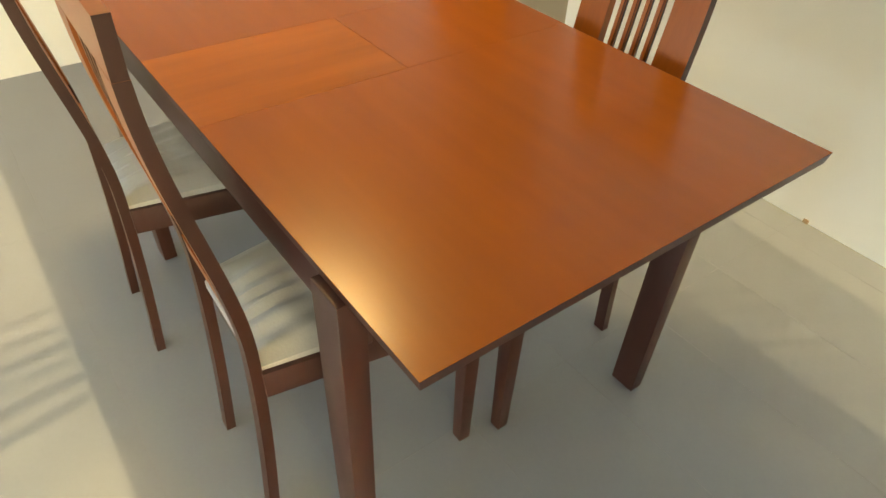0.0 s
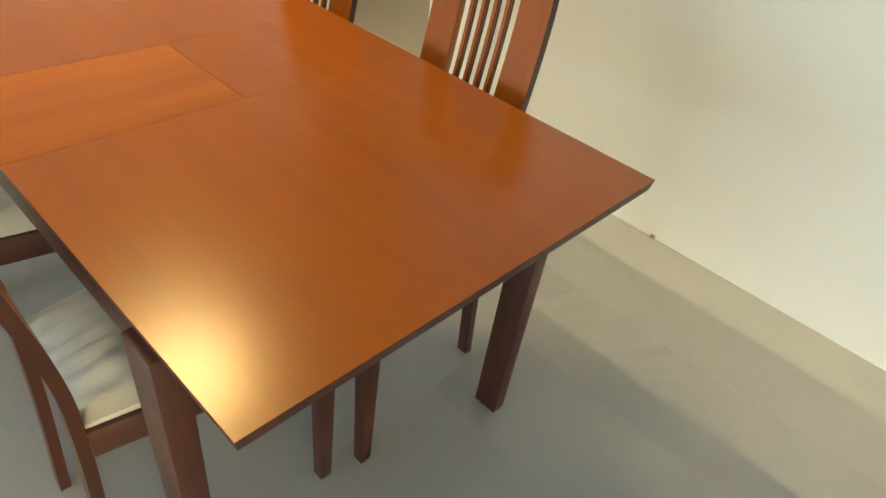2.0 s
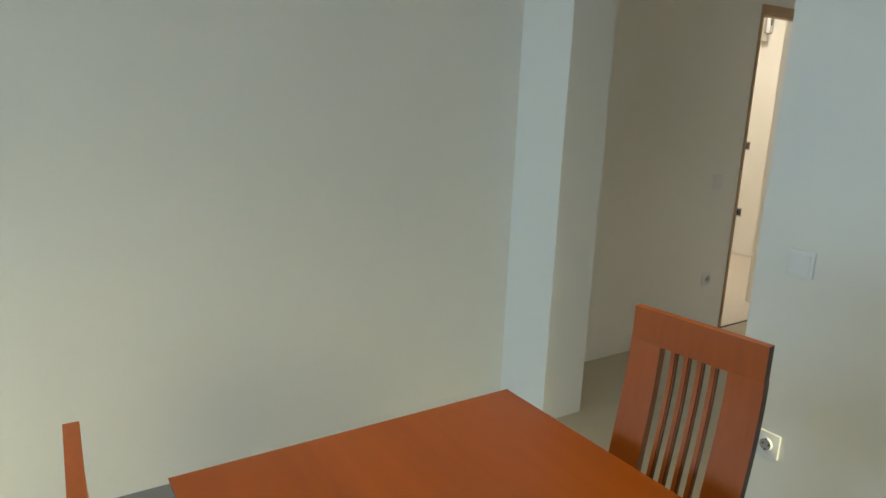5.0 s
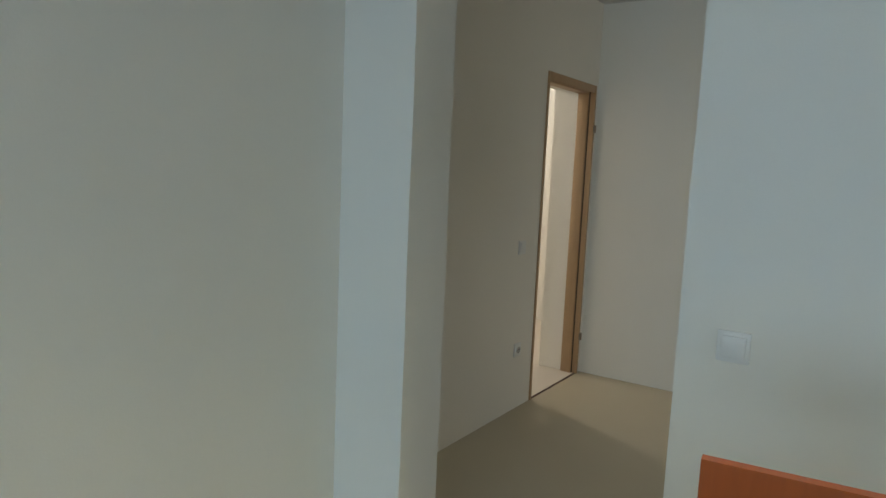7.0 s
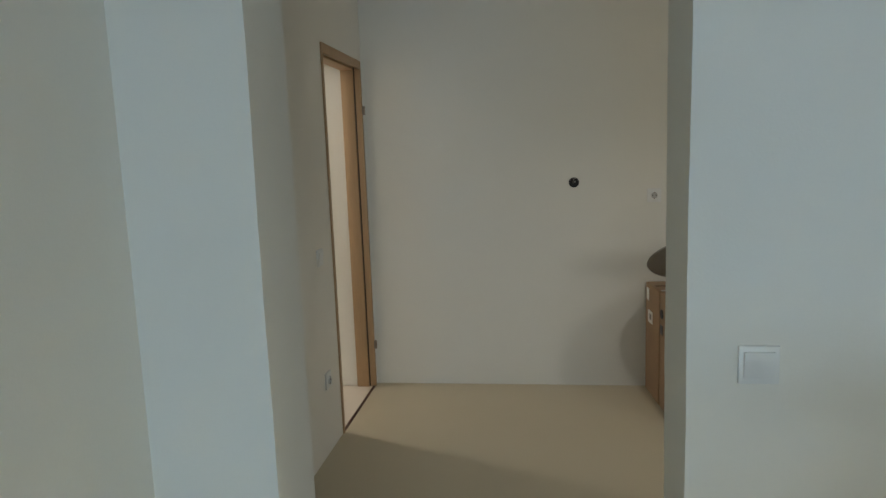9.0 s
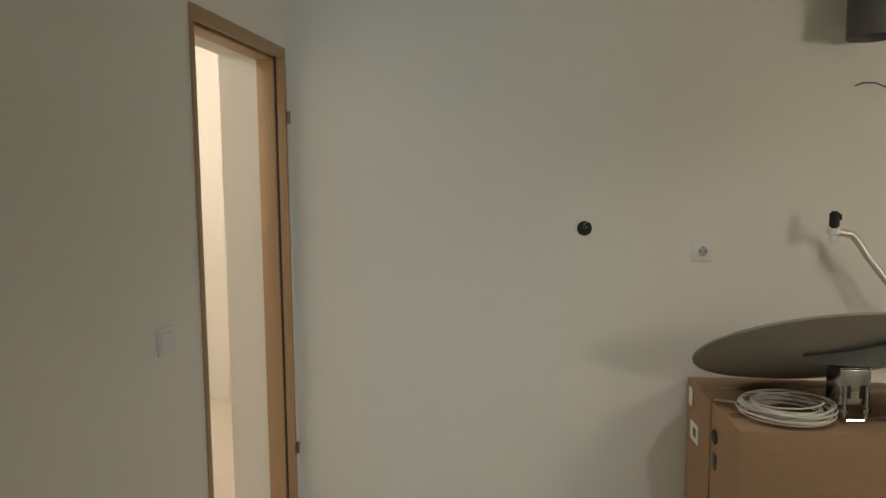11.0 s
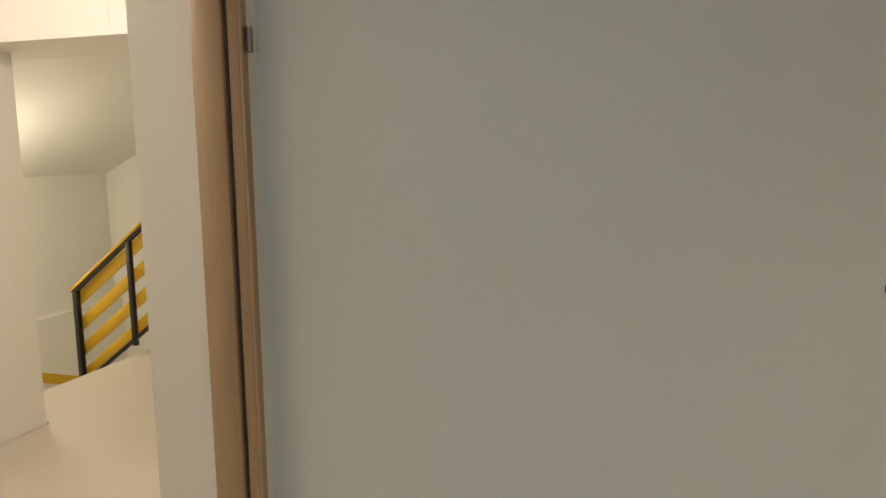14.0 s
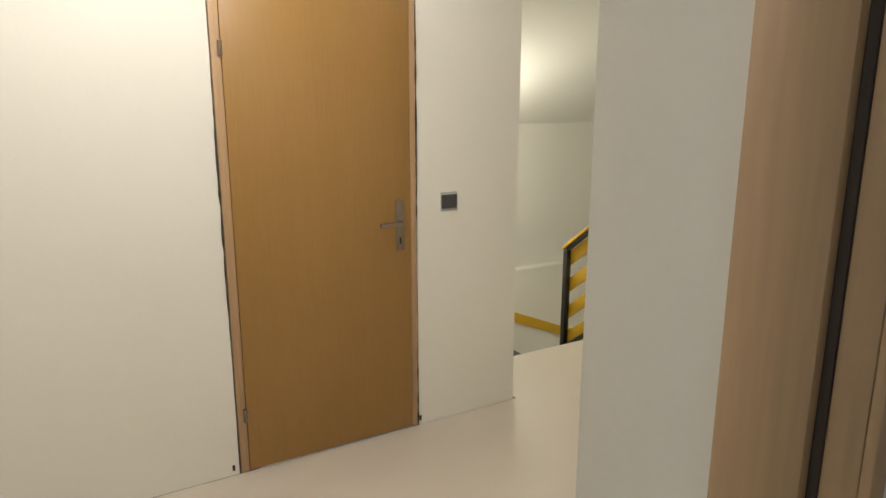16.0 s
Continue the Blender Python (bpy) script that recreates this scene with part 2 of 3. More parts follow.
# wall between dining room and hall, with the wide opening
structure("wall_north", hand_plastered(wall_bm([((0, 0, 0), (X1, TH, H))]), (0,)), PAINT, "smooth cream painted wall beside the dining table", "wall")
structure("wall_pier", hand_plastered(wall_bm([((X0, 0, 0), (-0.905, TH, H))]), (-0.905,)), PAINT, "short cream painted wall pier beside the hall opening", "wall")
structure("wall_west", wall_bm([((X0 - 0.115, Y0, 0), (X0, TH, H))]), PAINT, "smooth cream painted wall at the end of the dining room", "wall")
# south wall with one wide window
structure("wall_south", wall_bm([((X0, Y0 - 0.25, 0), (-1.0, Y0, H)), ((2.4, Y0 - 0.25, 0), (X1, Y0, H)),
                                 ((-1.0, Y0 - 0.25, 0), (2.4, Y0, 0.4)), ((-1.0, Y0 - 0.25, 1.9), (2.4, Y0, H))]), PAINT, "cream painted wall with a wide window", "wall")
# east wall: two tall windows with a solid pier between them
structure("wall_east", wall_bm([((X1, Y0, 0), (X1 + 0.2, -3.5, H)), ((X1, -1.96, 0), (X1 + 0.2, -0.665, 2.25)), ((X1, 0.065, 0), (X1 + 0.2, TH, H)),
                                ((X1, -3.5, 2.25), (X1 + 0.2, 0.065, H))]), PAINT, "cream painted wall with two tall windows", "wall")

# hall behind the opening
structure("wall_hall_north", wall_bm([((HL - 0.29, YB, 0), (HR, YB + 0.2, H))]), PAINT, "plain warm white hall wall with a round junction hole", "wall")
structure("wall_hall_west", wall_bm([((HL - 0.29, TH, 0), (HL, DY0 - 0.005, H)), ((HL - 0.29, DY0 - 0.005, DZ + 0.005), (HL, DY1 + 0.005, H)),
                                     ((HL - 0.29, DY1 + 0.005, 0), (HL, YB, H))]), LANDING_PAINT, "thick warm white hall wall with a doorway", "wall")
# unseen block, added so the hall bulb throws the floor's shadow edge
structure("wall_hall_pier", wall_bm([((1.05, TH, 0), (1.20, 0.70, H))]), PAINT, "unseen plain upright block added to shade the hall floor", "wall")
structure("wall_hall_east", wall_bm([((HR, TH, 0), (HR + 0.2, YB + 0.2, H))]), PAINT, "plain warm white hall wall", "wall")

# landing and stairwell
structure("wall_landing_west", wall_bm([((LW - 0.2, 0.9, 0), (LW, 2.672, H)), ((LW - 0.2, 2.672, 2.018), (LW, 3.492, H)), ((LW - 0.2, 3.492, 0), (LW, 4.035, H))]), LANDING_PAINT, "white painted landing wall around a wooden door", "wall")
structure("wall_landing_south", wall_bm([((LW, 0.7, 0), (HL - 0.29, 0.9, H))]), LANDING_PAINT, "white painted landing wall", "wall")
structure("wall_landing_north", wall_bm([((-2.76, 3.96, 0), (HL - 0.29, 4.16, H))]), LANDING_PAINT, "white painted landing wall with switches", "wall")
structure("wall_landing_east", wall_bm([((HL - 0.29, YB + 0.2, 0), (HL - 0.09, 3.96, H))]), LANDING_PAINT, "white painted landing wall", "wall")
structure("beam", wall_bm([((LW, 3.77, 1.985), (-2.766, 4.034, H)), ((-2.765, 3.77, 1.985), (-2.617, 3.959, H)), ((-4.05, 4.036, 1.985), (-2.766, 4.26, H))]), LANDING_PAINT, "white painted beam over the stair opening", "beam")
structure("wall_stair_far", wall_bm([((-6.3, 3.4, -1.9), (-6.1, 7.3, H + 1.2))]), LANDING_PAINT, "white painted stairwell wall", "wall")
structure("wall_stair_north", wall_bm([((-6.1, 7.1, -1.9), (-2.6, 7.3, H + 1.2))]), LANDING_PAINT, "white painted stairwell wall", "wall")
structure("wall_stair_east", wall_bm([((-2.8, 4.16, -0.2), (-2.6, 7.1, H + 1.2))]), LANDING_PAINT, "white painted stairwell wall", "wall")
structure("wall_stair_south", wall_bm([((-6.1, 3.83, -1.9), (LW - 0.2, 4.032, H + 1.2))]), LANDING_PAINT, "white painted stairwell wall", "wall")
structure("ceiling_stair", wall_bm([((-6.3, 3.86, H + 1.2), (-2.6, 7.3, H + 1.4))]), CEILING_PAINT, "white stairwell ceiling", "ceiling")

# floors and ceilings
structure("floor_hall", wall_bm([((HL, TH, -0.12), (HR, YB, 0)), ((-0.905, 0.0, -0.12), (0, TH, 0))]), HALL_FLOOR, "smooth pale beige hall floor", "floor")
structure("floor_landing", wall_bm([((LW, 0.9, -0.2), (HL, 4.06, -0.002)), ((-4.10, 4.06, -0.2), (-2.8, 7.1, -0.002))]), LANDING_FLOOR, "smooth pale beige landing floor", "floor")
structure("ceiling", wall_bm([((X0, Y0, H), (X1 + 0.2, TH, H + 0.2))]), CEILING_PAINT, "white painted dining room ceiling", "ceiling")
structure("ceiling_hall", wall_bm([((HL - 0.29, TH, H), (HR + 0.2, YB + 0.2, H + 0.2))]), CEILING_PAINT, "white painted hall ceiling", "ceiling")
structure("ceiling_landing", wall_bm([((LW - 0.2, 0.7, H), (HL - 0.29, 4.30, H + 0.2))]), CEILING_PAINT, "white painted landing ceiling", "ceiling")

# ---- dining table ----
TX0, TX1, TY0, TY1, TZ = -0.011, 1.465, -1.727, -0.947, 0.75


def dining_table():
    cx, cy = (TX0 + TX1) / 2, (TY0 + TY1) / 2
    t = thing("dining_table", pose(cx, cy, 0, 0, 0, 0.25), "reddish cherry wood extending dining table on flat legs", "table")
    L, W = (TX1 - TX0) / 2, (TY1 - TY0) / 2
    a0, a1 = 0.596 - cx, 0.870 - cx

    def board(name, x0, x1, y0, y1, mat, label=""):
        bm = box_bm((x0, y0, TZ - 0.021), (x1, y1, TZ), 0.0005, 1)
        for v in bm.verts:
            if v.co.z < TZ - 0.017:
                if abs(v.co.y - -W) < 0.004 or abs(v.co.y - W) < 0.004:
                    v.co.y *= (W - 0.004) / W
                if abs(v.co.x - -L) < 0.004 or abs(v.co.x - L) < 0.004:
                    v.co.x *= (L - 0.004) / L
        ob = part(name, bm, mat, t, label)
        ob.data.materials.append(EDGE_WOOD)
        # faces that don't point up take the darker cherry
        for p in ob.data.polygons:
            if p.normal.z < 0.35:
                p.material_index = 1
        return ob

    g = 0.0001
    board("tabletop", a1 + g, L, -W, W, TABLE_WOOD)
    board("tabletop", -L, a0 - g, -W, W, TABLE_WOOD)
    ym = -1.338 - cy
    board("extension_leaf", a0 + g, a1 - g, -W, ym - g, LEAF_WOOD, "lighter cherry veneer extension leaf")
    board("extension_leaf", a0 + g, a1 - g, ym + g, W, TABLE_WOOD, "cherry veneer extension leaf")
    for s in (-1, 1):
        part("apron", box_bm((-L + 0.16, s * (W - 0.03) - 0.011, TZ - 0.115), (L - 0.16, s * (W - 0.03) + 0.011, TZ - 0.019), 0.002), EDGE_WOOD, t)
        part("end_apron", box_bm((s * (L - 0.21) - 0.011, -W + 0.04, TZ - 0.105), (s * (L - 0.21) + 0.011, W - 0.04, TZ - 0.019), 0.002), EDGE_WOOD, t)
        for r in (-1, 1):
            # flat leg, a little narrower towards the floor, standing proud of the side
            bm = box_bm((-0.031, -0.018, 0), (0.031, 0.018, TZ - 0.0205), 0.0025)
            for v in bm.verts:
                k = v.co.z / TZ
                v.co.x = v.co.x * (1 + 0.08 * k) + s * (L - 0.199 + 0.012 * k)
                v.co.y = v.co.y * (1 + 0.15 * k) + r * (W - 0.017 + 0.006 * k)
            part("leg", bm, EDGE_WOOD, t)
    return t


dining_table()

# ---- chairs ----


def profile(z):
    """How far the upright stands forward of its foot at height z: bowed forward at the seat, upright again at the top."""
    if z < 0.46:
        return 0.022 * math.sin(z / 0.46 * math.pi / 2)
    k = min(1.0, (z - 0.46) / 0.51)
    return 0.022 - 0.070 * k * k * (3 - 2 * k)


def bent_bm(x_lo, x_hi, z0, z1, depth, steps=14, top_lo=None, top_hi=None, bare=False, spread=None):
    """A bar that follows the upright's bow; its sides may splay from bottom to top."""
    bm = bmesh.new()
    rows = []
    for i in range(steps + 1):
        k = i / steps
        z = z0 + (z1 - z0) * k
        y = profile(z)
        a = x_lo + ((top_lo if top_lo is not None else x_lo) - x_lo) * k
        b = x_hi + ((top_hi if top_hi is not None else x_hi) - x_hi) * k
        if spread:
            a, b = spread(z)
        rows.append([bm.verts.new((a, y - depth / 2, z)), bm.verts.new((b, y - depth / 2, z)), bm.verts.new((b, y + depth / 2, z)), bm.verts.new((a, y + depth / 2, z))])
    for r, s in zip(rows, rows[1:]):
        for k in range(4):
            bm.faces.new((r[k], r[(k + 1) % 4], s[(k + 1) % 4], s[k]))
    bm.faces.new(rows[0][::-1])
    bm.faces.new(rows[-1])
    bmesh.ops.recalc_face_normals(bm, faces=bm.faces)
    if bare:
        return bm
    long = [e for e in bm.edges if len(e.link_faces) == 2 and e.calc_face_angle(0) > 0.6]
    bmesh.ops.bevel(bm, geom=long, offset=0.003, segments=2, affect="EDGES")
    return bm


def cushion_bm():
    """A padded seat: fuller in the middle, with creases towards the back."""
    bm = bmesh.new()
    nx, ny = 36, 44
    rnd = random.Random(4)
    grid = {}
    for j in range(ny + 1):
        for i in range(nx + 1):
            u, v = i / nx * 2 - 1, j / ny * 2 - 1
            half = 0.133 + 0.059 * (v + 1) / 2
            x, y = u * half, 0.228 + v * 0.202
            edge = max(abs(u) ** 5, abs(v) ** 5)
            z = 0.462 - 0.019 * edge - 0.006 * (u * u + v * v)
            crease = math.sin(21 * u + 2.5 * v + 0.8 * math.sin(5 * u)) * 0.0065 * math.exp(-1.1 * (v + 1)) * min(1.0, (v + 1) * 6) * (1 - abs(u) ** 8)
            crease += noise.noise((x * 14, y * 22, 3.0)) * 0.0045 * (1 - edge)
            grid[i, j] = bm.verts.new((x, y, z + crease))
    for j in range(ny):
        for i in range(nx):
            bm.faces.new((grid[i, j], grid[i + 1, j], grid[i + 1, j + 1], grid[i, j + 1]))
    rim = [e for e in bm.edges if e.is_boundary]
    out = bmesh.ops.extrude_edge_only(bm, edges=rim)
    for v in out["geom"]:
        if isinstance(v, bmesh.types.BMVert):
            v.co.z = 0.418
    bmesh.ops.holes_fill(bm, edges=[e for e in bm.edges if e.is_boundary])
    return bm


def dining_chair():
    c = thing("dining_chair", pose(0, 0, 0), "cherry wood dining chair with slatted back and cream leather seat", "chair", "chairs round the table")
    hw = 0.143
    for s in (-1, 1):
        # leg and wide stile of the back in one bowed board
        def edges(z, s=s):
            k = max(0.0, (z - 0.465) / 0.483)
            grow = min(1.0, k / 0.35)
            grow = grow * grow * (3 - 2 * grow)
            outer = 0.134 + 0.009 * min(1.0, z / 0.9)
            inner = outer - 0.030 - 0.040 * grow
            return tuple(sorted((s * inner, s * (outer + 0.003 * math.sin(math.pi * k)))))

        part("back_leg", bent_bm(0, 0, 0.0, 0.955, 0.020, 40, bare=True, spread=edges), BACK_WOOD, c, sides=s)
        bm = box_bm((-0.019, -0.019, 0), (0.019, 0.019, 0.42), 0.003)
        for v in bm.verts:
            k = v.co.z / 0.42
            v.co.x = v.co.x * (0.72 + 0.28 * k) + s * 0.190
            v.co.y = v.co.y * (0.72 + 0.28 * k) + 0.418
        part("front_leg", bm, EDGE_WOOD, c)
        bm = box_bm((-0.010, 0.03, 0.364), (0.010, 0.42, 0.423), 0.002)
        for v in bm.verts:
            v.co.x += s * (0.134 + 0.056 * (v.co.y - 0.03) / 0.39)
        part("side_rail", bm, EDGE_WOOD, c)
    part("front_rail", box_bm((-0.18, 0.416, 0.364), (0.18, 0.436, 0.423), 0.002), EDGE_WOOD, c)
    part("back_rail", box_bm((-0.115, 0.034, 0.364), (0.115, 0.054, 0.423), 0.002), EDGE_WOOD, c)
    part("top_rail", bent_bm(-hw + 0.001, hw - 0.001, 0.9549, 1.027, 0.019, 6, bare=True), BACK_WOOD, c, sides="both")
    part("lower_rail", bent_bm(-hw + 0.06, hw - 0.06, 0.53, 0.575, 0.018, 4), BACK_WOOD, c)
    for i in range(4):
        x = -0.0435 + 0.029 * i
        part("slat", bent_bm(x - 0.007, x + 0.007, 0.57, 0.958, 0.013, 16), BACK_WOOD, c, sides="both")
    part("seat", cushion_bm(), LEATHER, c, "creased cream leather padded seat")
    return c


first = dining_chair()
first.matrix_world = pose(0.957, -1.800, 0, 0, 0, -1.5)
copy_thing(first, pose(0.408, -1.842, 0, 0, 0, -2.5))
copy_thing(first, pose(0.984, -0.884, 0, 0, 0, 181.2))
copy_thing(first, pose(0.401, -0.860, 0, 0, 0, 186.5))

# ---- wall fittings ----


def socket_thing(m, label="white plastic earthed wall socket on the wall"):
    """Faces its own +y."""
    t = thing("wall_socket", m, label, "socket", "white wall sockets")
    part("frame", box_bm((-0.040, 0, -0.040), (0.040, 0.009, 0.040), 0.003), WHITE_PLASTIC, t)
    ring = bmesh.new()
    bmesh.ops.create_cone(ring, cap_ends=False, segments=28, radius1=0.0215, radius2=0.0185, depth=0.010)
    bmesh.ops.transform(ring, matrix=Matrix.Translation((0, 0.011, 0)) @ pose(0, 0, 0, -90, 0, 0), verts=ring.verts)
    part("well_rim", ring, WHITE_PLASTIC, t)
    part("well", cyl_bm(0.0185, 0.002, (0, 0.0105, 0), "y", 28), SILVER_PLASTIC, t, "shadowed grey socket well")
    for s in (-1, 1):
        part("pin_hole", cyl_bm(0.0030, 0.003, (0.0095 * s, 0.0115, 0), "y", 12), BLACK, t)
        part("earth_clip", box_bm((-0.003, 0.011, s * 0.0175 - 0.002), (0.003, 0.016, s * 0.0175 + 0.002), 0.0005), STEEL, t)
    return t


def switch_thing(m, frame_mat, key_mat, label, group=""):
    t = thing("light_switch", m, label, "light switch", group)
    bm = box_bm((-0.040, 0, -0.040), (0.040, 0.008, 0.040), 0.0025)
    part("frame", bm, frame_mat, t)
    bm = box_bm((-0.030, 0.006, -0.028), (0.030, 0.0125, 0.028), 0.002)
    for v in bm.verts:
        if v.co.y > 0.01:
            v.co.y += 0.0025 * v.co.z / 0.028
    part("rocker", bm, key_mat, t)
    return t


switch_thing(pose(0.1400, 0, 0.998, 0, 0, 180), WHITE_PLASTIC, WHITE_PLASTIC, "square white plastic light switch on the cream wall")
socket_thing(pose(0.128, 0, 0.413, 0, 0, 180), "square white plastic wall socket low on the cream wall")
socket_thing(pose(0.385, YB, 1.159, 0, 0, 180))
socket_thing(pose(1.190, YB, 1.165, 0, 0, 180))
switch_thing(pose(HL, 1.66, 0.975, 0, 0, -90), WHITE_PLASTIC, WHITE_PLASTIC, "square white plastic light switch beside the hall doorway")
socket_thing(pose(HL, 1.67, 0.365, 0, 0, -90), "white plastic wall socket low beside the hall doorway")


def two_tone_switch(m, label):
    t = thing("light_switch", m, label, "light switch", "dark switches on the landing")
    part("frame", box_bm((-0.042, 0, -0.042), (0.042, 0.007, 0.042), 0.0025), SILVER_PLASTIC, t)
    part("inner_frame", box_bm((-0.040, 0.006, -0.031), (0.040, 0.0095, 0.031), 0.0015), DARK_PLASTIC, t)
    part("rocker", box_bm((-0.027, 0.008, -0.025), (0.027, 0.0125, 0.025), 0.002), DARK_PLASTIC, t)
    return t


two_tone_switch(pose(LW, 3.655, 1.040, 0, 0, -90), "dark grey light switch with silver frame beside the door")
two_tone_switch(pose(-2.672, 3.96, 1.040, 0, 0, 180), "dark grey light switch with silver frame on the landing wall")
low = two_tone_switch(pose(-2.665, 3.96, 0.405, 0, 0, 180), "dark grey wall socket with silver frame low on the landing wall")
low.name, low["category"] = "wall_socket", "socket"
part("well", cyl_bm(0.019, 0.003, (0, 0.0125, 0), "y", 24), BLACK, low)


def door_intercom():
    t = thing("door_chime", pose(-2.635, 3.96, 2.135, 0, 0, 180), "white plastic door chime box high on the landing wall", "chime")
    part("housing", box_bm((-0.062, 0, -0.085), (0.062, 0.045, 0.085), 0.006), WHITE_PLASTIC, t)
    part("sound_slot", box_bm((-0.0635, 0.014, -0.020), (-0.060, 0.038, 0.032), 0.001), DARK_PLASTIC, t, "dark slot")
    part("lower_trim", box_bm((-0.058, 0.040, -0.083), (0.058, 0.048, -0.076), 0.001), SILVER_PLASTIC, t)
    return t


door_intercom()


def junction_hole():
    """An open round mounting box with wire ends."""
    t = thing("junction_box", pose(-0.075, YB, 1.247, 0, 0, 180), "open round black wall junction box with loose wire ends", "junction box")
    ring = bmesh.new()
    seg = 40
    loops = []
    for r, y in ((0.0300, 0.0022), (0.0280, 0.0026), (0.0265, 0.0006)):
        loops.append([ring.verts.new((r * math.cos(2 * math.pi * k / seg), y, r * math.sin(2 * math.pi * k / seg))) for k in range(seg)])
    for a, b in zip(loops, loops[1:]):
        for k in range(seg):
            ring.faces.new((a[k], a[(k + 1) % seg], b[(k + 1) % seg], b[k]))
    part("rim", ring, BLACK, t)
    part("cup", cyl_bm(0.0270, 0.0012, (0, 0.0010, 0), "y", 40), BLACK, t)
    for i, (x, z) in enumerate(((-0.010, 0.008), (0.006, 0.004), (0.013, -0.010))):
        part("wire_end", sweep_bm([(x, 0.002, z), (x * 0.6, 0.006, z - 0.008), (x * 0.2 + 0.004, 0.007, z + 0.010), (x, 0.005, z + 0.017)], 0.0013, 8), (CABLE, STEEL, BLACK)[i], t)
    return t


junction_hole()

# ---- doorway from hall to landing ----


def door_frame():
    d = thing("door_1", pose(0, 0, 0), "empty beech door frame with steel hinges, no leaf hung", "door frame", kind="structure")
    xo, xg0, xg1 = -1.440, -1.364, -1.356
    for s, y in ((1, DY1), (-1, DY0)):
        def span(a, b):
            return sorted((y - s * a, y - s * b))
        l = span(0.0, 0.015)
        part("lining", box_bm((xo, l[0], 0), (xg0, l[1], 1.970), 0.0015), BEECH, d)
        l = span(0.0, 0.006)
        part("seal", box_bm((xg0, l[0], 0), (xg1, l[1], 1.978), 0.001), SEAL, d, "dark rubber seal")
        l = span(-0.016, 0.004)
        part("casing", box_bm((xg1, span(0.0, 0.004)[0], 0), (HL, span(0.0, 0.004)[1], 1.976), 0.001), BEECH, d)
        part("casing", box_bm((HL, l[0], 0), (HL + 0.009, l[1], 2.005), 0.002), BEECH, d)
    part("lining", box_bm((xo, DY0 + 0.015, 1.955), (xg0, DY1 - 0.015, 1.970), 0.0015), BEECH, d)
    part("seal", box_bm((xg0, DY0 + 0.006, 1.972), (xg1, DY1 - 0.006, 1.978), 0.001), SEAL, d)
    part("casing", box_bm((xg1, DY0 + 0.010, 1.966), (HL, DY1 - 0.010, 1.976), 0.001), BEECH, d)
    part("casing", box_bm((HL, DY0 + 0.010, 1.955), (HL + 0.009, DY1 - 0.010, 2.005), 0.002), BEECH, d)
    for z in (1.717, 0.269):
        h = part("hinge", cyl_bm(0.0075, 0.052, (HL + 0.016, DY1 + 0.012, z), "z", 16, 0.001), STEEL, d)
        part("hinge_leaf", box_bm((HL + 0.008, DY1 - 0.006, z - 0.022), (HL + 0.012, DY1 + 0.014, z + 0.022), 0.001), STEEL, h)
    part("threshold", box_bm((HL - 0.012, DY0, -0.001), (HL + 0.004, DY1, 0.003), 0.001), EDGE_WOOD, d, "thin dark threshold strip")
    return d


door_frame()
structure("floor_patch_doorway", wall_bm([((HL - 0.29, DY0, -0.1), (HL - 0.012, DY1, -0.001))]), LANDING_FLOOR, "pale beige floor in the doorway", "floor")


def ragged_bm(y0, y1, z0, z1, x, seed, along):
    """A torn strip of foam or broken plaster, its edge uneven."""
    rnd = random.Random(seed)
    bm = bmesh.new()
    n = 46
    rows = []
    for i in range(n + 1):
        k = i / n
        w = rnd.uniform(0.15, 1.0) * (0.55 + 0.45 * math.sin(k * 9 + seed))
        w = max(0.02, w - 0.12)
        if along == "z":
            z = z0 + (z1 - z0) * k
            ym = (y0 + y1) / 2
            h = (y1 - y0) / 2 * w
            rows.append((bm.verts.new((x, ym - h, z)), bm.verts.new((x, ym + h, z)), bm.verts.new((x + 0.003, ym + h * 0.8, z)), bm.verts.new((x + 0.003, ym - h * 0.8, z))))
        else:
            y = y0 + (y1 - y0) * k
            zm = (z0 + z1) / 2
            h = (z1 - z0) / 2 * w
            rows.append((bm.verts.new((x, y, zm - h)), bm.verts.new((x, y, zm + h)), bm.verts.new((x + 0.003, y, zm + h * 0.8)), bm.verts.new((x + 0.003, y, zm - h * 0.8))))
    for r, s in zip(rows, rows[1:]):
        for k in range(4):
            bm.faces.new((r[k], r[(k + 1) % 4], s[(k + 1) % 4], s[k]))
    return bm


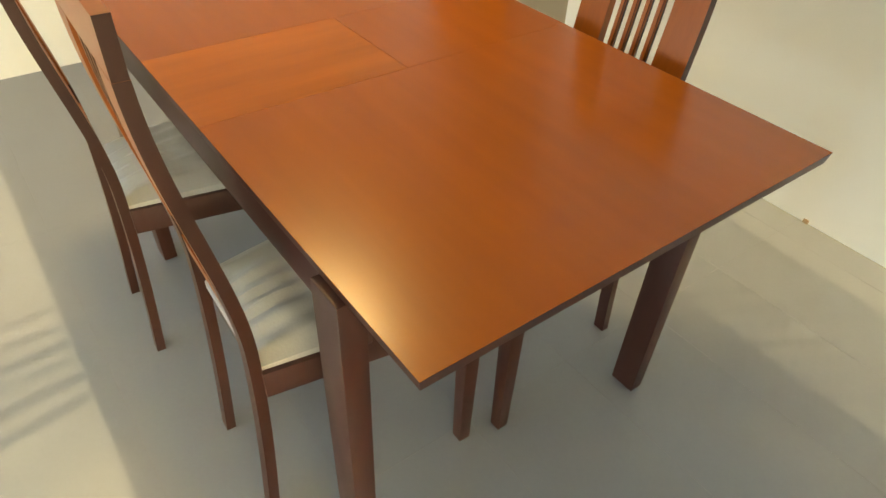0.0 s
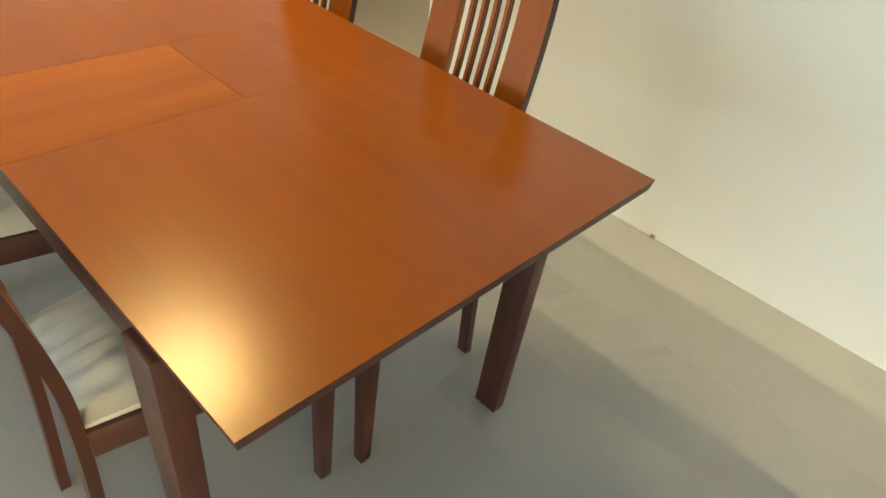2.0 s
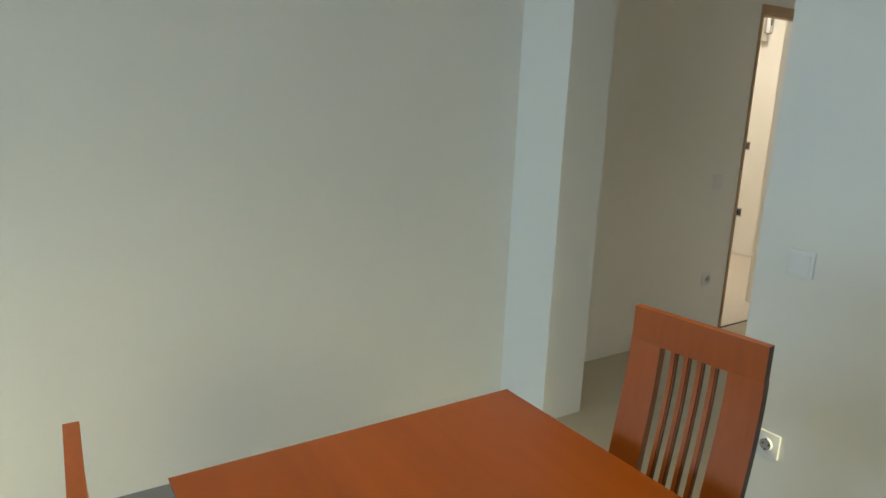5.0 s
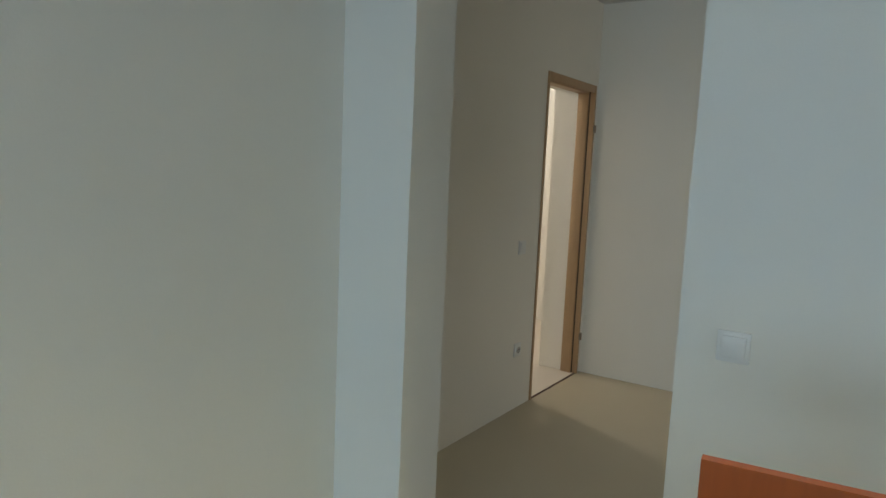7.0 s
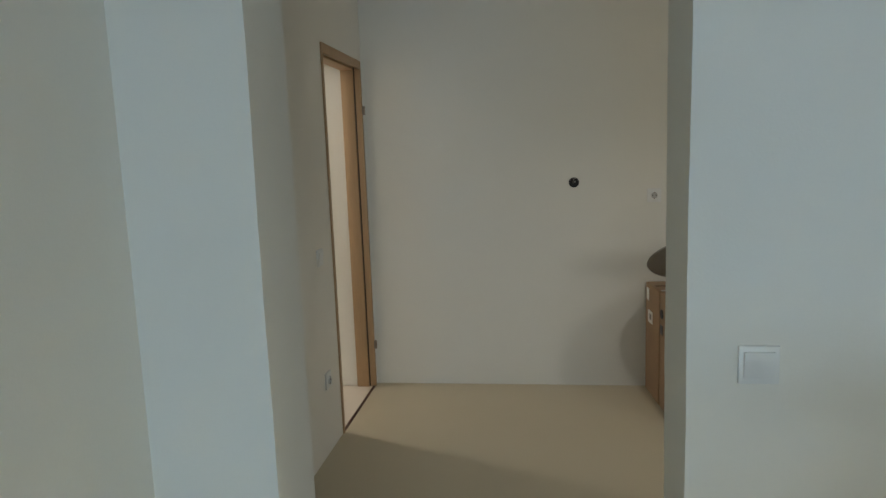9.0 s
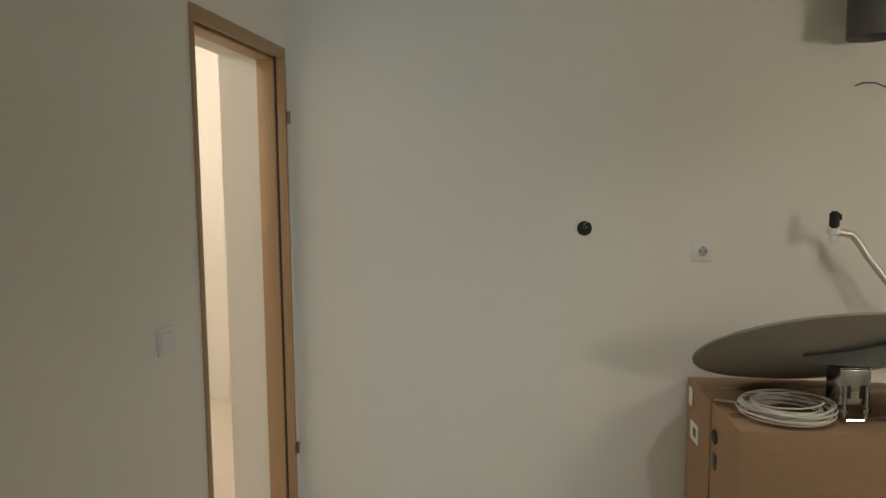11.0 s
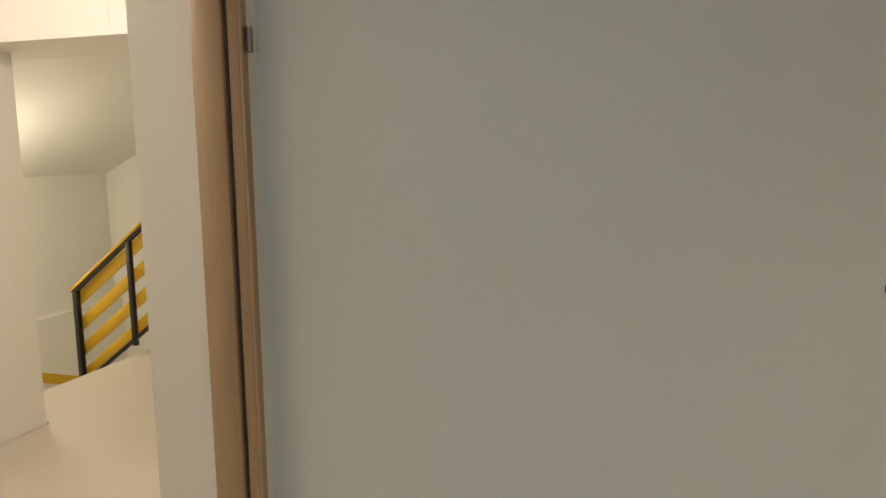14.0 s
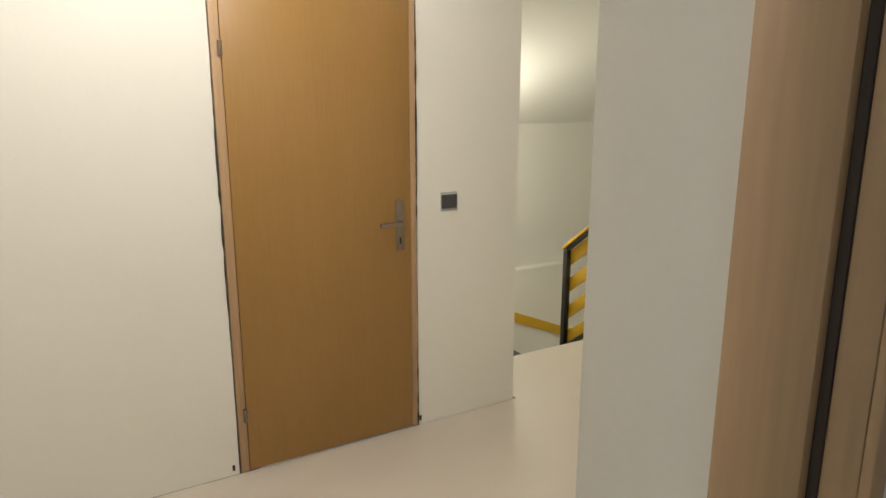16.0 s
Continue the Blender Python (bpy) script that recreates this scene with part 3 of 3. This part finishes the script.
def landing_door():
    y0, y1, top = 2.682, 3.475, 1.995
    d = thing("door_2", pose(0, 0, 0), "closed plain beech veneer door with steel lever handle", "door", kind="structure")
    part("lining", box_bm((LW - 0.10, 2.676, 0), (LW + 0.004, y0 + 0.028, top + 0.022), 0.002), BEECH, d)
    part("lining", box_bm((LW - 0.10, y1 - 0.012, 0), (LW + 0.004, 3.490, top + 0.022), 0.002), BEECH, d)
    part("lining", box_bm((LW - 0.10, y0 + 0.028, top - 0.004), (LW + 0.004, y1 - 0.012, top + 0.022), 0.002), BEECH, d)
    leaf = part("leaf", box_bm((LW - 0.035, y0 + 0.030, 0.006), (LW + 0.007, y1 - 0.014, top - 0.006), 0.002), DOOR_WOOD, d)
    part("gap", ragged_bm(2.663, 2.678, 0.0, top + 0.02, LW + 0.003, 3, "z"), SEAL, d, "dark broken gap round the frame")
    part("gap", ragged_bm(3.486, 3.498, 0.0, top + 0.02, LW + 0.003, 8, "z"), SEAL, d, "dark broken gap round the frame")
    part("gap", ragged_bm(2.66, 3.49, top + 0.016, top + 0.030, LW + 0.003, 5, "y"), SEAL, d, "dark broken gap round the frame")
    for z in (1.66, 0.25):
        part("hinge", cyl_bm(0.008, 0.055, (LW + 0.010, y0 + 0.024, z), "z", 14, 0.001), STEEL, d)
    yh, zh = 3.408, 0.972
    bm = box_bm((LW + 0.006, yh - 0.019, zh - 0.125), (LW + 0.012, yh + 0.019, zh + 0.095), 0.003)
    plate = part("handle_plate", bm, STEEL, d)
    part("lever", sweep_bm([(LW + 0.010, yh, zh), (LW + 0.040, yh, zh), (LW + 0.052, yh - 0.012, zh), (LW + 0.053, yh - 0.060, zh + 0.002), (LW + 0.050, yh - 0.110, zh - 0.002)], 0.0085, 12), STEEL, plate)
    part("keyhole", box_bm((LW + 0.011, yh - 0.004, zh - 0.095), (LW + 0.0135, yh + 0.004, zh - 0.068), 0.001), BLACK, plate)
    return d


landing_door()
# scrape of dark dirt where plaster meets the floor
for y in (2.648, 3.505):
    tagged(part("plaster_chip", box_bm((LW, y - 0.006, 0.02), (LW + 0.004, y + 0.005, 0.045), 0.002), SEAL), "dark broken plaster chip beside the door frame", "plaster chip", "plaster chips")

# ---- stairs ----
EDGE_X, RY = -4.10, 5.20


def stair_flight():
    t = thing("staircase", pose(0, 0, 0), "grey stone stairs leading down from the landing", "stairs", kind="structure")
    for i in range(6):
        z = -0.17 * (i + 1)
        x1 = EDGE_X - 0.27 * i
        part("step", box_bm((x1 - 0.27 - 0.02, 4.06, z - 0.17), (x1, RY + 0.05, z), 0.004), STONE, t)
    part("nosing", box_bm((EDGE_X - 0.02, 4.06, -0.045), (EDGE_X + 0.001, 7.1, -0.003), 0.004), LANDING_FLOOR, t)
    part("half_landing", box_bm((-6.1, 4.06, -1.30), (EDGE_X - 0.27 * 6, 7.1, -1.02 - 0.17), 0.004), STONE, t)
    for i in range(4):
        y0 = 5.5 + 0.27 * i
        part("step", box_bm((-6.1, y0, -1.9), (EDGE_X - 0.27 * 6, y0 + 0.27, -1.19 - 0.01 * i), 0.004), STONE, t)
    return t


stair_flight()


def parapet():
    t = thing("stair_parapet", pose(0, 0, 0), "low white stairwell ledge wall with a yellow skirting", "wall", kind="structure")
    part("wall", box_bm((-6.1, 4.06, -1.9), (-6.0, 7.1, -0.09), 0.004), LANDING_PAINT, t)
    bm = box_bm((-6.0, 5.2, -0.05), (-5.985, 7.1, 0.05), 0.002)
    for v in bm.verts:
        v.co.z += -0.57 - 0.41 * (v.co.y - 5.85)
    part("skirting", bm, YELLOW, t, "yellow painted skirting")
    return t


parapet()
bm = box_bm((-6.1, 4.30, 0.0), (-2.8, 7.1, 0.18))
for v in bm.verts:
    v.co.z += 1.30 + 0.48 * (v.co.x + 6.0)
structure("stair_soffit", bm, LANDING_PAINT, "white painted underside of the upper stair flight", "stairs")


def stair_rail():
    t = thing("stair_railing", pose(0, 0, 0), "black steel stair railing with yellow boards and handrail", "railing")
    slope = 0.765
    x0, x1 = -3.93, -4.61

    def sheared(lo, hi, mat, name, bevel=0.002, label=""):
        bm = box_bm(lo, hi, bevel)
        for v in bm.verts:
            if v.co.x < x0:
                v.co.z += slope * (v.co.x - x0)
        part(name, bm, mat, t, label)

    top = 1.00
    sheared((x1 - 0.03, RY - 0.025, top - 0.012), (x0, RY + 0.025, top + 0.014), YELLOW, "handrail", 0.004, "yellow wooden handrail")
    sheared((x1, RY - 0.015, top - 0.045), (x0, RY + 0.015, top - 0.013), BLACK_STEEL, "top_bar")
    sheared((x1, RY - 0.013, top - 0.77), (x0, RY + 0.013, top - 0.735), BLACK_STEEL, "bottom_bar")
    part("handrail", box_bm((x0, RY - 0.025, top - 0.012), (-2.8, RY + 0.025, top + 0.014), 0.004), YELLOW, t, "yellow wooden handrail")
    part("top_bar", box_bm((x0, RY - 0.015, top - 0.045), (-2.8, RY + 0.015, top - 0.013), 0.002), BLACK_STEEL, t)
    part("bottom_bar", box_bm((x0, RY - 0.013, top - 0.77), (-2.8, RY + 0.013, top - 0.735), 0.002), BLACK_STEEL, t)
    for i in range(4):
        zt = top - 0.048 - 0.196 * i
        sheared((x1, RY + 0.016, zt - 0.100), (x0 - 0.012, RY + 0.032, zt), YELLOW, "board")
        part("board", box_bm((x0 + 0.012, RY + 0.016, zt - 0.100), (-2.8, RY + 0.032, zt), 0.002), YELLOW, t)
    for x, lo in ((x0, 0.0), (-4.09, -0.06), (-3.35, 0.0)):
        z = top - 0.02 + (slope * (x - x0) if x < x0 else 0)
        part("post", box_bm((x - 0.017, RY - 0.017, min(lo, z - 0.77) if lo == 0 else z - 0.78), (x + 0.017, RY + 0.017, z), 0.002), BLACK_STEEL, t)
    part("post", box_bm((x1 - 0.02, RY - 0.02, -0.70), (x1 + 0.02, RY + 0.02, top - 0.02 + slope * (x1 - x0)), 0.002), BLACK_STEEL, t)
    return t


stair_rail()



def storage_box():
    t = thing("storage_box", pose(-5.86, 5.64, -1.19), "dark grey storage box at the turn of the stairs", "box")
    bm = box_bm((-0.10, -0.115, 0.0), (0.10, 0.115, 0.31), 0.008)
    for v in bm.verts:
        v.co.x *= 0.92 + 0.08 * v.co.z / 0.31
        v.co.y *= 0.92 + 0.08 * v.co.z / 0.31
    part("tub", bm, DARK_PLASTIC, t)
    part("lid", box_bm((-0.106, -0.121, 0.31), (0.106, 0.121, 0.338), 0.006), DARK_PLASTIC, t)
    return t


storage_box()

# ---- things in the hall corner ----


def cardboard_box(name, x0, x1, y0, y1, h, m, label):
    t = thing(name, m, label, "box", "cardboard boxes in the hall corner")
    bm = box_bm((x0, y0, 0), (x1, y1, h), 0.004)
    for v in bm.verts:
        v.co.x += 0.004 * noise.noise((v.co.y * 5, v.co.z * 4, 1.0))
    part("carton", bm, CARD, t)
    part("tape", box_bm((x0 + 0.02, (y0 + y1) / 2 - 0.024, h - 0.0008), (x1 - 0.02, (y0 + y1) / 2 + 0.024, h + 0.0012)), material("packing_tape", (0.26, 0.17, 0.09), 0.25, vary=0.05), t, "glossy brown packing tape")
    return t


turn = pose(0.337, 2.645, 0, 0, 0, 4.6)
b1 = cardboard_box("cardboard_box", 0, 0.96, -0.300, -0.005, 0.650, turn, "tall brown cardboard box with white paper labels")
part("label", box_bm((-0.0025, -0.09, 0.555), (0.001, -0.045, 0.625)), PAPER, b1, "white paper label")
part("label", box_bm((-0.0025, -0.17, 0.43), (0.001, -0.075, 0.50)), PAPER, b1, "white paper label with grey print")
part("print_mark", box_bm((-0.0035, -0.15, 0.45), (-0.001, -0.115, 0.485)), DARK_PLASTIC, b1)
b2 = cardboard_box("cardboard_box", 0.004, 0.93, -0.590, -0.304, 0.646, turn, "brown cardboard box with a hand hole")
part("hand_hole", cyl_bm(0.026, 0.004, (0.003, -0.352, 0.535), "x", 20), BLACK, b2, "dark oval hand hole")
part("print_mark", box_bm((0.001, -0.375, 0.42), (0.0035, -0.330, 0.475), 0.0005), DARK_PLASTIC, b2, "dark printed mark")

BOX_TOP = 0.652
BLADE_X = 0.605


def satellite_dish():
    t = thing("satellite_dish", pose(0.712, 2.325, 0.856) @ pose(0, 0, 0, 0, -5, 0) @ pose(0, 0, 0, -31, 0, 0), "grey satellite dish lying on cardboard boxes, arm raised", "satellite dish")
    bm = bmesh.new()
    rings, seg = 12, 64
    a, b, depth = 0.412, 0.350, 0.070
    up, low_side = [], []
    for i in range(rings + 1):
        r = i / rings
        z = -depth * (1 - r * r)
        if i == 0:
            up.append([bm.verts.new((0, 0, z))])
            low_side.append([bm.verts.new((0, 0, z - 0.004))])
            continue
        for store, dz, grow in ((up, 0, 0), (low_side, -0.004, 0.004 if i == rings else 0)):
            store.append([bm.verts.new(((a * r + grow) * math.cos(2 * math.pi * k / seg), (b * r + grow) * math.sin(2 * math.pi * k / seg), z + dz)) for k in range(seg)])
    for store in (up, low_side):
        for k in range(seg):
            bm.faces.new((store[0][0], store[1][k], store[1][(k + 1) % seg]))
        for i in range(1, rings):
            for k in range(seg):
                bm.faces.new((store[i][k], store[i][(k + 1) % seg], store[i + 1][(k + 1) % seg], store[i + 1][k]))
    for k in range(seg):
        bm.faces.new((up[-1][k], up[-1][(k + 1) % seg], low_side[-1][(k + 1) % seg], low_side[-1][k]))
    part("reflector", bm, DISH, t)
    rim = [((a + 0.002) * math.cos(2 * math.pi * k / 72), (b + 0.002) * math.sin(2 * math.pi * k / 72), -0.002) for k in range(72)]
    part("rolled_rim", sweep_bm(rim, 0.006, 8, closed=True), DISH, t)
    # curved blade under the shell, rising towards its free end
    bm = bmesh.new()
    rows = []
    for i in range(15):
        k = i / 14
        x, y = BLADE_X + 0.46 * k, 2.155 - 0.125 * k
        top = 0.872 + 0.160 * k ** 1.35
        h = 0.006 + 0.062 * min(1.0, k * 2.2) ** 0.8
        z = top - h
        rows.append([bm.verts.new(p) for p in ((x, y - 0.008, z), (x, y + 0.030, z + 0.004), (x, y + 0.036, z + h), (x, y - 0.002, z + h))])
    for r, s in zip(rows, rows[1:]):
        for k in range(4):
            bm.faces.new((r[k], r[(k + 1) % 4], s[(k + 1) % 4], s[k]))
    bm.faces.new(rows[0])
    bm.faces.new(rows[-1])
    bmesh.ops.transform(bm, matrix=t.matrix_basis.inverted(), verts=bm.verts)
    part("back_bracket", bm, BRACKET, t, "dark grey pressed steel back bracket")
    return t


satellite_dish()


def mast_clamp():
    t = thing("mast_clamp", pose(0.765, 2.215, BOX_TOP, 0, 0, 6) @ Matrix.Scale(1.42, 4), "zinc-plated mast clamp with bolts under the dish", "clamp")
    for s in (-1, 1):
        bm = box_bm((s * 0.032 - 0.0025, -0.025, 0.035), (s * 0.032 + 0.0025, 0.035, 0.125), 0.001)
        part("cheek", bm, CHROME, t)
        part("bolt", cyl_bm(0.005, 0.080, (s * 0.024, -0.030, 0.045), "z", 14, 0.0008), CHROME, t)
        nut = part("nut", cyl_bm(0.010, 0.009, (s * 0.024, -0.030, 0.028), "z", 6), CHROME, t)
    part("web", box_bm((-0.034, -0.027, 0.040), (0.034, -0.022, 0.122), 0.002), CHROME, t)
    part("cap", box_bm((-0.034, -0.022, 0.120), (0.034, 0.035, 0.125), 0.001), CHROME, t)
    for s in (-1, 1):
        part("slot", box_bm((s * 0.014 - 0.004, -0.0285, 0.055), (s * 0.014 + 0.004, -0.0265, 0.085), 0.0008), BLACK, t)
    part("saddle", sweep_bm([(-0.024, -0.03, 0.008), (-0.024, -0.03, 0.02), (-0.02, -0.03, 0.005), (0.02, -0.03, 0.005), (0.024, -0.03, 0.02)], 0.005, 8), CHROME, t)
    part("washer", cyl_bm(0.009, 0.004, (-0.085, -0.05, 0.004), "z", 20, 0.0008), CHROME, t)
    return t


mast_clamp()


def feed_arm():
    t = thing("feed_arm", pose(0, 0, 0), "bent steel feed arm holding a black receiver head", "feed arm")
    part("tube", sweep_bm([(1.175, 2.42, 0.800), (1.08, 2.45, 0.930), (0.918, 2.50, 1.165), (0.888, 2.505, 1.215), (0.866, 2.505, 1.240), (0.820, 2.505, 1.248)], 0.0135, 14), GALVANISED, t)
    part("collar", cyl_bm(0.023, 0.022, (0.806, 2.505, 1.250), "z", 24, 0.003), WHITE_PLASTIC, t)
    bm = cyl_bm(0.017, 0.062, (0.806, 2.505, 1.292), "z", 20, 0.006)
    part("receiver", bm, BLACK, t, "black plastic receiver head")
    part("connector", box_bm((0.818, 2.498, 1.290), (0.829, 2.512, 1.312), 0.002), BLACK, t)
    part("feed_cap", cyl_bm(0.0155, 0.026, (0.808, 2.505, 1.223), "z", 20, 0.005), WHITE_PLASTIC, t)
    return t


feed_arm()


def cable_coil():
    t = thing("cable_coil", pose(0.572, 2.205, BOX_TOP), "loose coil of white coaxial cable on a box", "cable")
    pts = []
    turns, per = 15, 40
    for i in range(turns * per):
        k = i / per
        ang = 2 * math.pi * k
        lay = k / turns
        r = 0.118 + 0.022 * math.sin(k * 2.4 + 0.6) + 0.002 * math.sin(3 * ang)
        pts.append((r * math.cos(ang) * 1.06 + 0.01 * math.sin(k), r * math.sin(ang) * 0.92, 0.005 + 0.044 * lay + 0.008 * math.sin(ang + k) * lay + 0.003))
    part("strand", sweep_bm(pts, 0.0029, 8), CABLE, t)
    end = [(-0.10, 0.02, 0.03), (-0.14, 0.05, 0.024), (-0.17, 0.085, 0.016), (-0.20, 0.12, 0.008)]
    part("loose_end", sweep_bm(end, 0.0034, 8), CABLE, t)
    return t


cable_coil()


def black_cable():
    t = thing("black_cable", pose(1.06, 2.20, BOX_TOP), "black cable heaped beside the dish", "cable")
    pts = []
    for i in range(110):
        k = i / 109
        ang = 5 * math.pi * k + 0.4
        pts.append((0.150 * math.cos(ang) - 0.02, 0.105 * math.sin(ang), 0.010 + 0.050 * k + 0.012 * math.sin(3 * ang)))
    part("loop", sweep_bm(pts, 0.008, 8), BLACK, t)
    part("plug", box_bm((-0.15, -0.065, 0.055), (-0.10, -0.035, 0.082), 0.004), BLACK, t)
    part("plug", box_bm((-0.04, -0.075, 0.085), (0.01, -0.045, 0.115), 0.004), BLACK, t)
    return t


black_cable()


def flue_pipe():
    t = thing("flue_pipe", pose(0.905, 2.50, 1.930), "dark grey flue pipe hanging open from the ceiling", "flue pipe")
    bm = bmesh.new()
    seg = 40
    loops = []
    for r, z in ((0.080, 0.60), (0.080, 0.004), (0.0815, 0.0), (0.0865, 0.0), (0.088, 0.004), (0.088, H - 1.93)):
        loops.append([bm.verts.new((r * math.cos(2 * math.pi * k / seg), r * math.sin(2 * math.pi * k / seg), z)) for k in range(seg)])
    for a, b in zip(loops, loops[1:]):
        for k in range(seg):
            bm.faces.new((a[k], a[(k + 1) % seg], b[(k + 1) % seg], b[k]))
    part("pipe", bm, PIPE_GREY, t)
    return t


flue_pipe()
wire = thing("loose_wire", pose(0.912, YB, 1.787), "thin grey electric wire sticking out of the wall", "wire")
part("wire", sweep_bm([(0, 0.001, 0), (0.022, -0.02, 0.008), (0.05, -0.05, 0.002), (0.085, -0.075, -0.022), (0.115, -0.085, -0.030), (0.138, -0.09, -0.020), (0.155, -0.09, 0.03), (0.17, -0.09, 0.075), (0.18, -0.09, 0.11)], 0.0026, 8), PIPE_GREY, wire)


def ceiling_spot(x, y, aim, label):
    t = thing("ceiling_spotlight", pose(x, y, H), label, "lamp", "ceiling spotlights")
    part("base_plate", cyl_bm(0.05, 0.02, (0, 0, -0.010), "z", 32, 0.004), WHITE_PLASTIC, t)
    part("stem", cyl_bm(0.008, 0.05, (0, 0, -0.045), "z", 16), WHITE_PLASTIC, t)
    d = Vector(aim).normalized()
    head = bmesh.new()
    seg = 32
    loops = []
    for r, k in ((0.02, -0.05), (0.045, -0.03), (0.05, 0.04), (0.047, 0.04), (0.040, -0.02)):
        loops.append([head.verts.new((r * math.cos(2 * math.pi * i / seg), r * math.sin(2 * math.pi * i / seg), k)) for i in range(seg)])
    for p, q in zip(loops, loops[1:]):
        for i in range(seg):
            head.faces.new((p[i], p[(i + 1) % seg], q[(i + 1) % seg], q[i]))
    bmesh.ops.transform(head, matrix=Matrix.Translation(Vector((0, 0, -0.10)) - d * 0.06) @ d.to_track_quat("Z", "Y").to_matrix().to_4x4(), verts=head.verts)
    part("head", head, WHITE_PLASTIC, t)
    return t


ceiling_spot(0.0, -1.18, (0.45, -0.17, -1.66), "small white ceiling spotlight tilted at the table")
ceiling_spot(0.60, 1.22, (0.0, 0.01, -1.0), "small white ceiling spotlight in the hall")


def sun_streaks(m, width, zs, label, pivot=1.42, fan=0.0, jitter=0.02, thick=(0.005, 0.010), short=0.55):
    """Unseen bars added to streak the sunlight, fanning out from one side; local x runs along the window."""
    t = thing("pleated_blind", m, label, "blind", "blinds at the windows")
    rnd = random.Random(7)
    for z in zs:
        lean = fan * (z - pivot) + rnd.uniform(-jitter, jitter)
        h = rnd.uniform(*thick)
        bm = box_bm((0, -0.001, z - h / 2), (width * rnd.uniform(short, 1.0), 0.001, z + h / 2))
        for v in bm.verts:
            v.co.z += lean * v.co.x
        part("pleat", bm, PAPER, t)
    return t


# bar heights set by where the sun streaks fall on the floor
sun_streaks(pose(3.56, -1.962, 0, 0, 0, -90), 0.46, [1.470 - 0.028 * i for i in range(6)] + [1.150 - 0.027 * i for i in range(7)],
            "unseen thin white bars streaking the sun at the glazed door", 1.42, 0.60, 0.030, (0.006, 0.013), 0.5)
sun_streaks(pose(3.56, -0.665, 0, 0, 0, 90), 0.40, [1.20 - 0.030 * i for i in range(11)], "unseen thin white bars streaking the sun at the narrow window", 1.45, 0.52, 0.03, (0.005, 0.011))
sun_streaks(pose(3.585, -0.665, 0, 0, 0, 90), 0.475, [1.85 - 0.0105 * i for i in range(164)], "unseen fine white bars dimming the sun at the narrow window", 1.42, 0.0, 0.0005, (0.0048, 0.0058), 0.98)


def globe_lamp(m, label):
    t = thing("ceiling_lamp", m, label, "lamp", "ceiling lamps")
    part("base_plate", cyl_bm(0.06, 0.03, (0, 0, -0.015), "z", 32, 0.004), WHITE_PLASTIC, t)
    part("socket", cyl_bm(0.022, 0.06, (0, 0, -0.06), "z", 20, 0.003), WHITE_PLASTIC, t)
    return t


globe_lamp(pose(1.95, TH, 1.62, 90), "bare bulb holder on the hall wall")
globe_lamp(pose(-2.75, 2.45, H), "bare bulb holder on the landing ceiling")
tagged(part("plaster_chip", box_bm((1.150, -0.006, 0.0), (1.168, 0.0, 0.014), 0.002), CARD), "brown plaster chip at the foot of the wall", "plaster chip", "plaster chips")

# ---- windows ----


def window(name, m, width, height, panes, label):
    """A framed window in its own xz plane, sill at z = 0."""
    w = thing(name, m, label, "window", kind="structure")
    f = 0.06
    part("window_frame", wall_bm([((-width / 2, -0.03, 0), (-width / 2 + f, 0.03, height)), ((width / 2 - f, -0.03, 0), (width / 2, 0.03, height)),
                                  ((-width / 2 + f, -0.03, 0), (width / 2 - f, 0.03, f)), ((-width / 2 + f, -0.03, height - f), (width / 2 - f, 0.03, height))]), WHITE_PLASTIC, w)
    step = (width - 2 * f) / panes
    for i in range(panes):
        x = -width / 2 + f + step * i
        pane = part("pane", box_bm((x + 0.004, -0.004, f), (x + step - 0.004, 0.004, height - f)), GLASS, w)
        pane.visible_shadow = False
        if i:
            part("mullion", box_bm((x - 0.03, -0.028, f), (x + 0.03, 0.028, height - f), 0.003), WHITE_PLASTIC, w)
    return w


window("window_1", pose(0.7, Y0 - 0.16, 0.4), 3.4, 1.5, 3, "white framed dining room window")
window("window_2", pose(X1 + 0.14, -2.73, 0.0, 0, 0, 90), 1.54, 2.25, 1, "tall white framed glazed door")
window("window_3", pose(X1 + 0.14, -0.30, 0.0, 0, 0, 90), 0.725, 2.25, 1, "narrow white framed window")

# ---- ground outside ----
structure("ground", wall_bm([((-60, -60, -3.2), (60, 60, -3.0))]), material("earth", (0.16, 0.16, 0.12), 0.9, grain=3, vary=0.25), "bare ground outside the house", "ground")

# ---- dining room floor: pale tiles in a running grid ----
floor = structure("floor", wall_bm([((X0 - 0.1, Y0 - 0.2, -0.12), (X1 + 0.2, 0.0, -0.0005))]), GROUT, "pale grey-beige tiled dining room floor", "floor")
TW, TL, JOINT = 0.309, 1.236, 0.0009
tile_bm = box_bm((JOINT / 2, JOINT / 2, -0.006), (TL - JOINT / 2, TW - JOINT / 2, 0.0), 0.0004, 1)
tile_mesh = mesh_of("tile", tile_bm, TILE, False)
y = -1.351 - TW * 16
while y < 0.0:
    x = X0 - 0.12
    while x < X1 + 0.05:
        lo, hi = max(y, Y0), min(y + TW, 0.0)
        if hi - lo > 0.02:
            if lo > y or hi < y + TW or x + TL > X1:
                end = min(x + TL, X1)
                if end - x < 0.02:
                    break
                ob = new("tile", mesh_of("tile", box_bm((JOINT / 2, lo - y + JOINT / 2, -0.006), (end - x - JOINT / 2, hi - y - JOINT / 2, 0.0), 0.0004, 1), TILE, False))
            else:
                ob = new("tile", tile_mesh)
            ob.location = (x, y, 0)
            ob.parent = floor
        x += TL
    y += TW
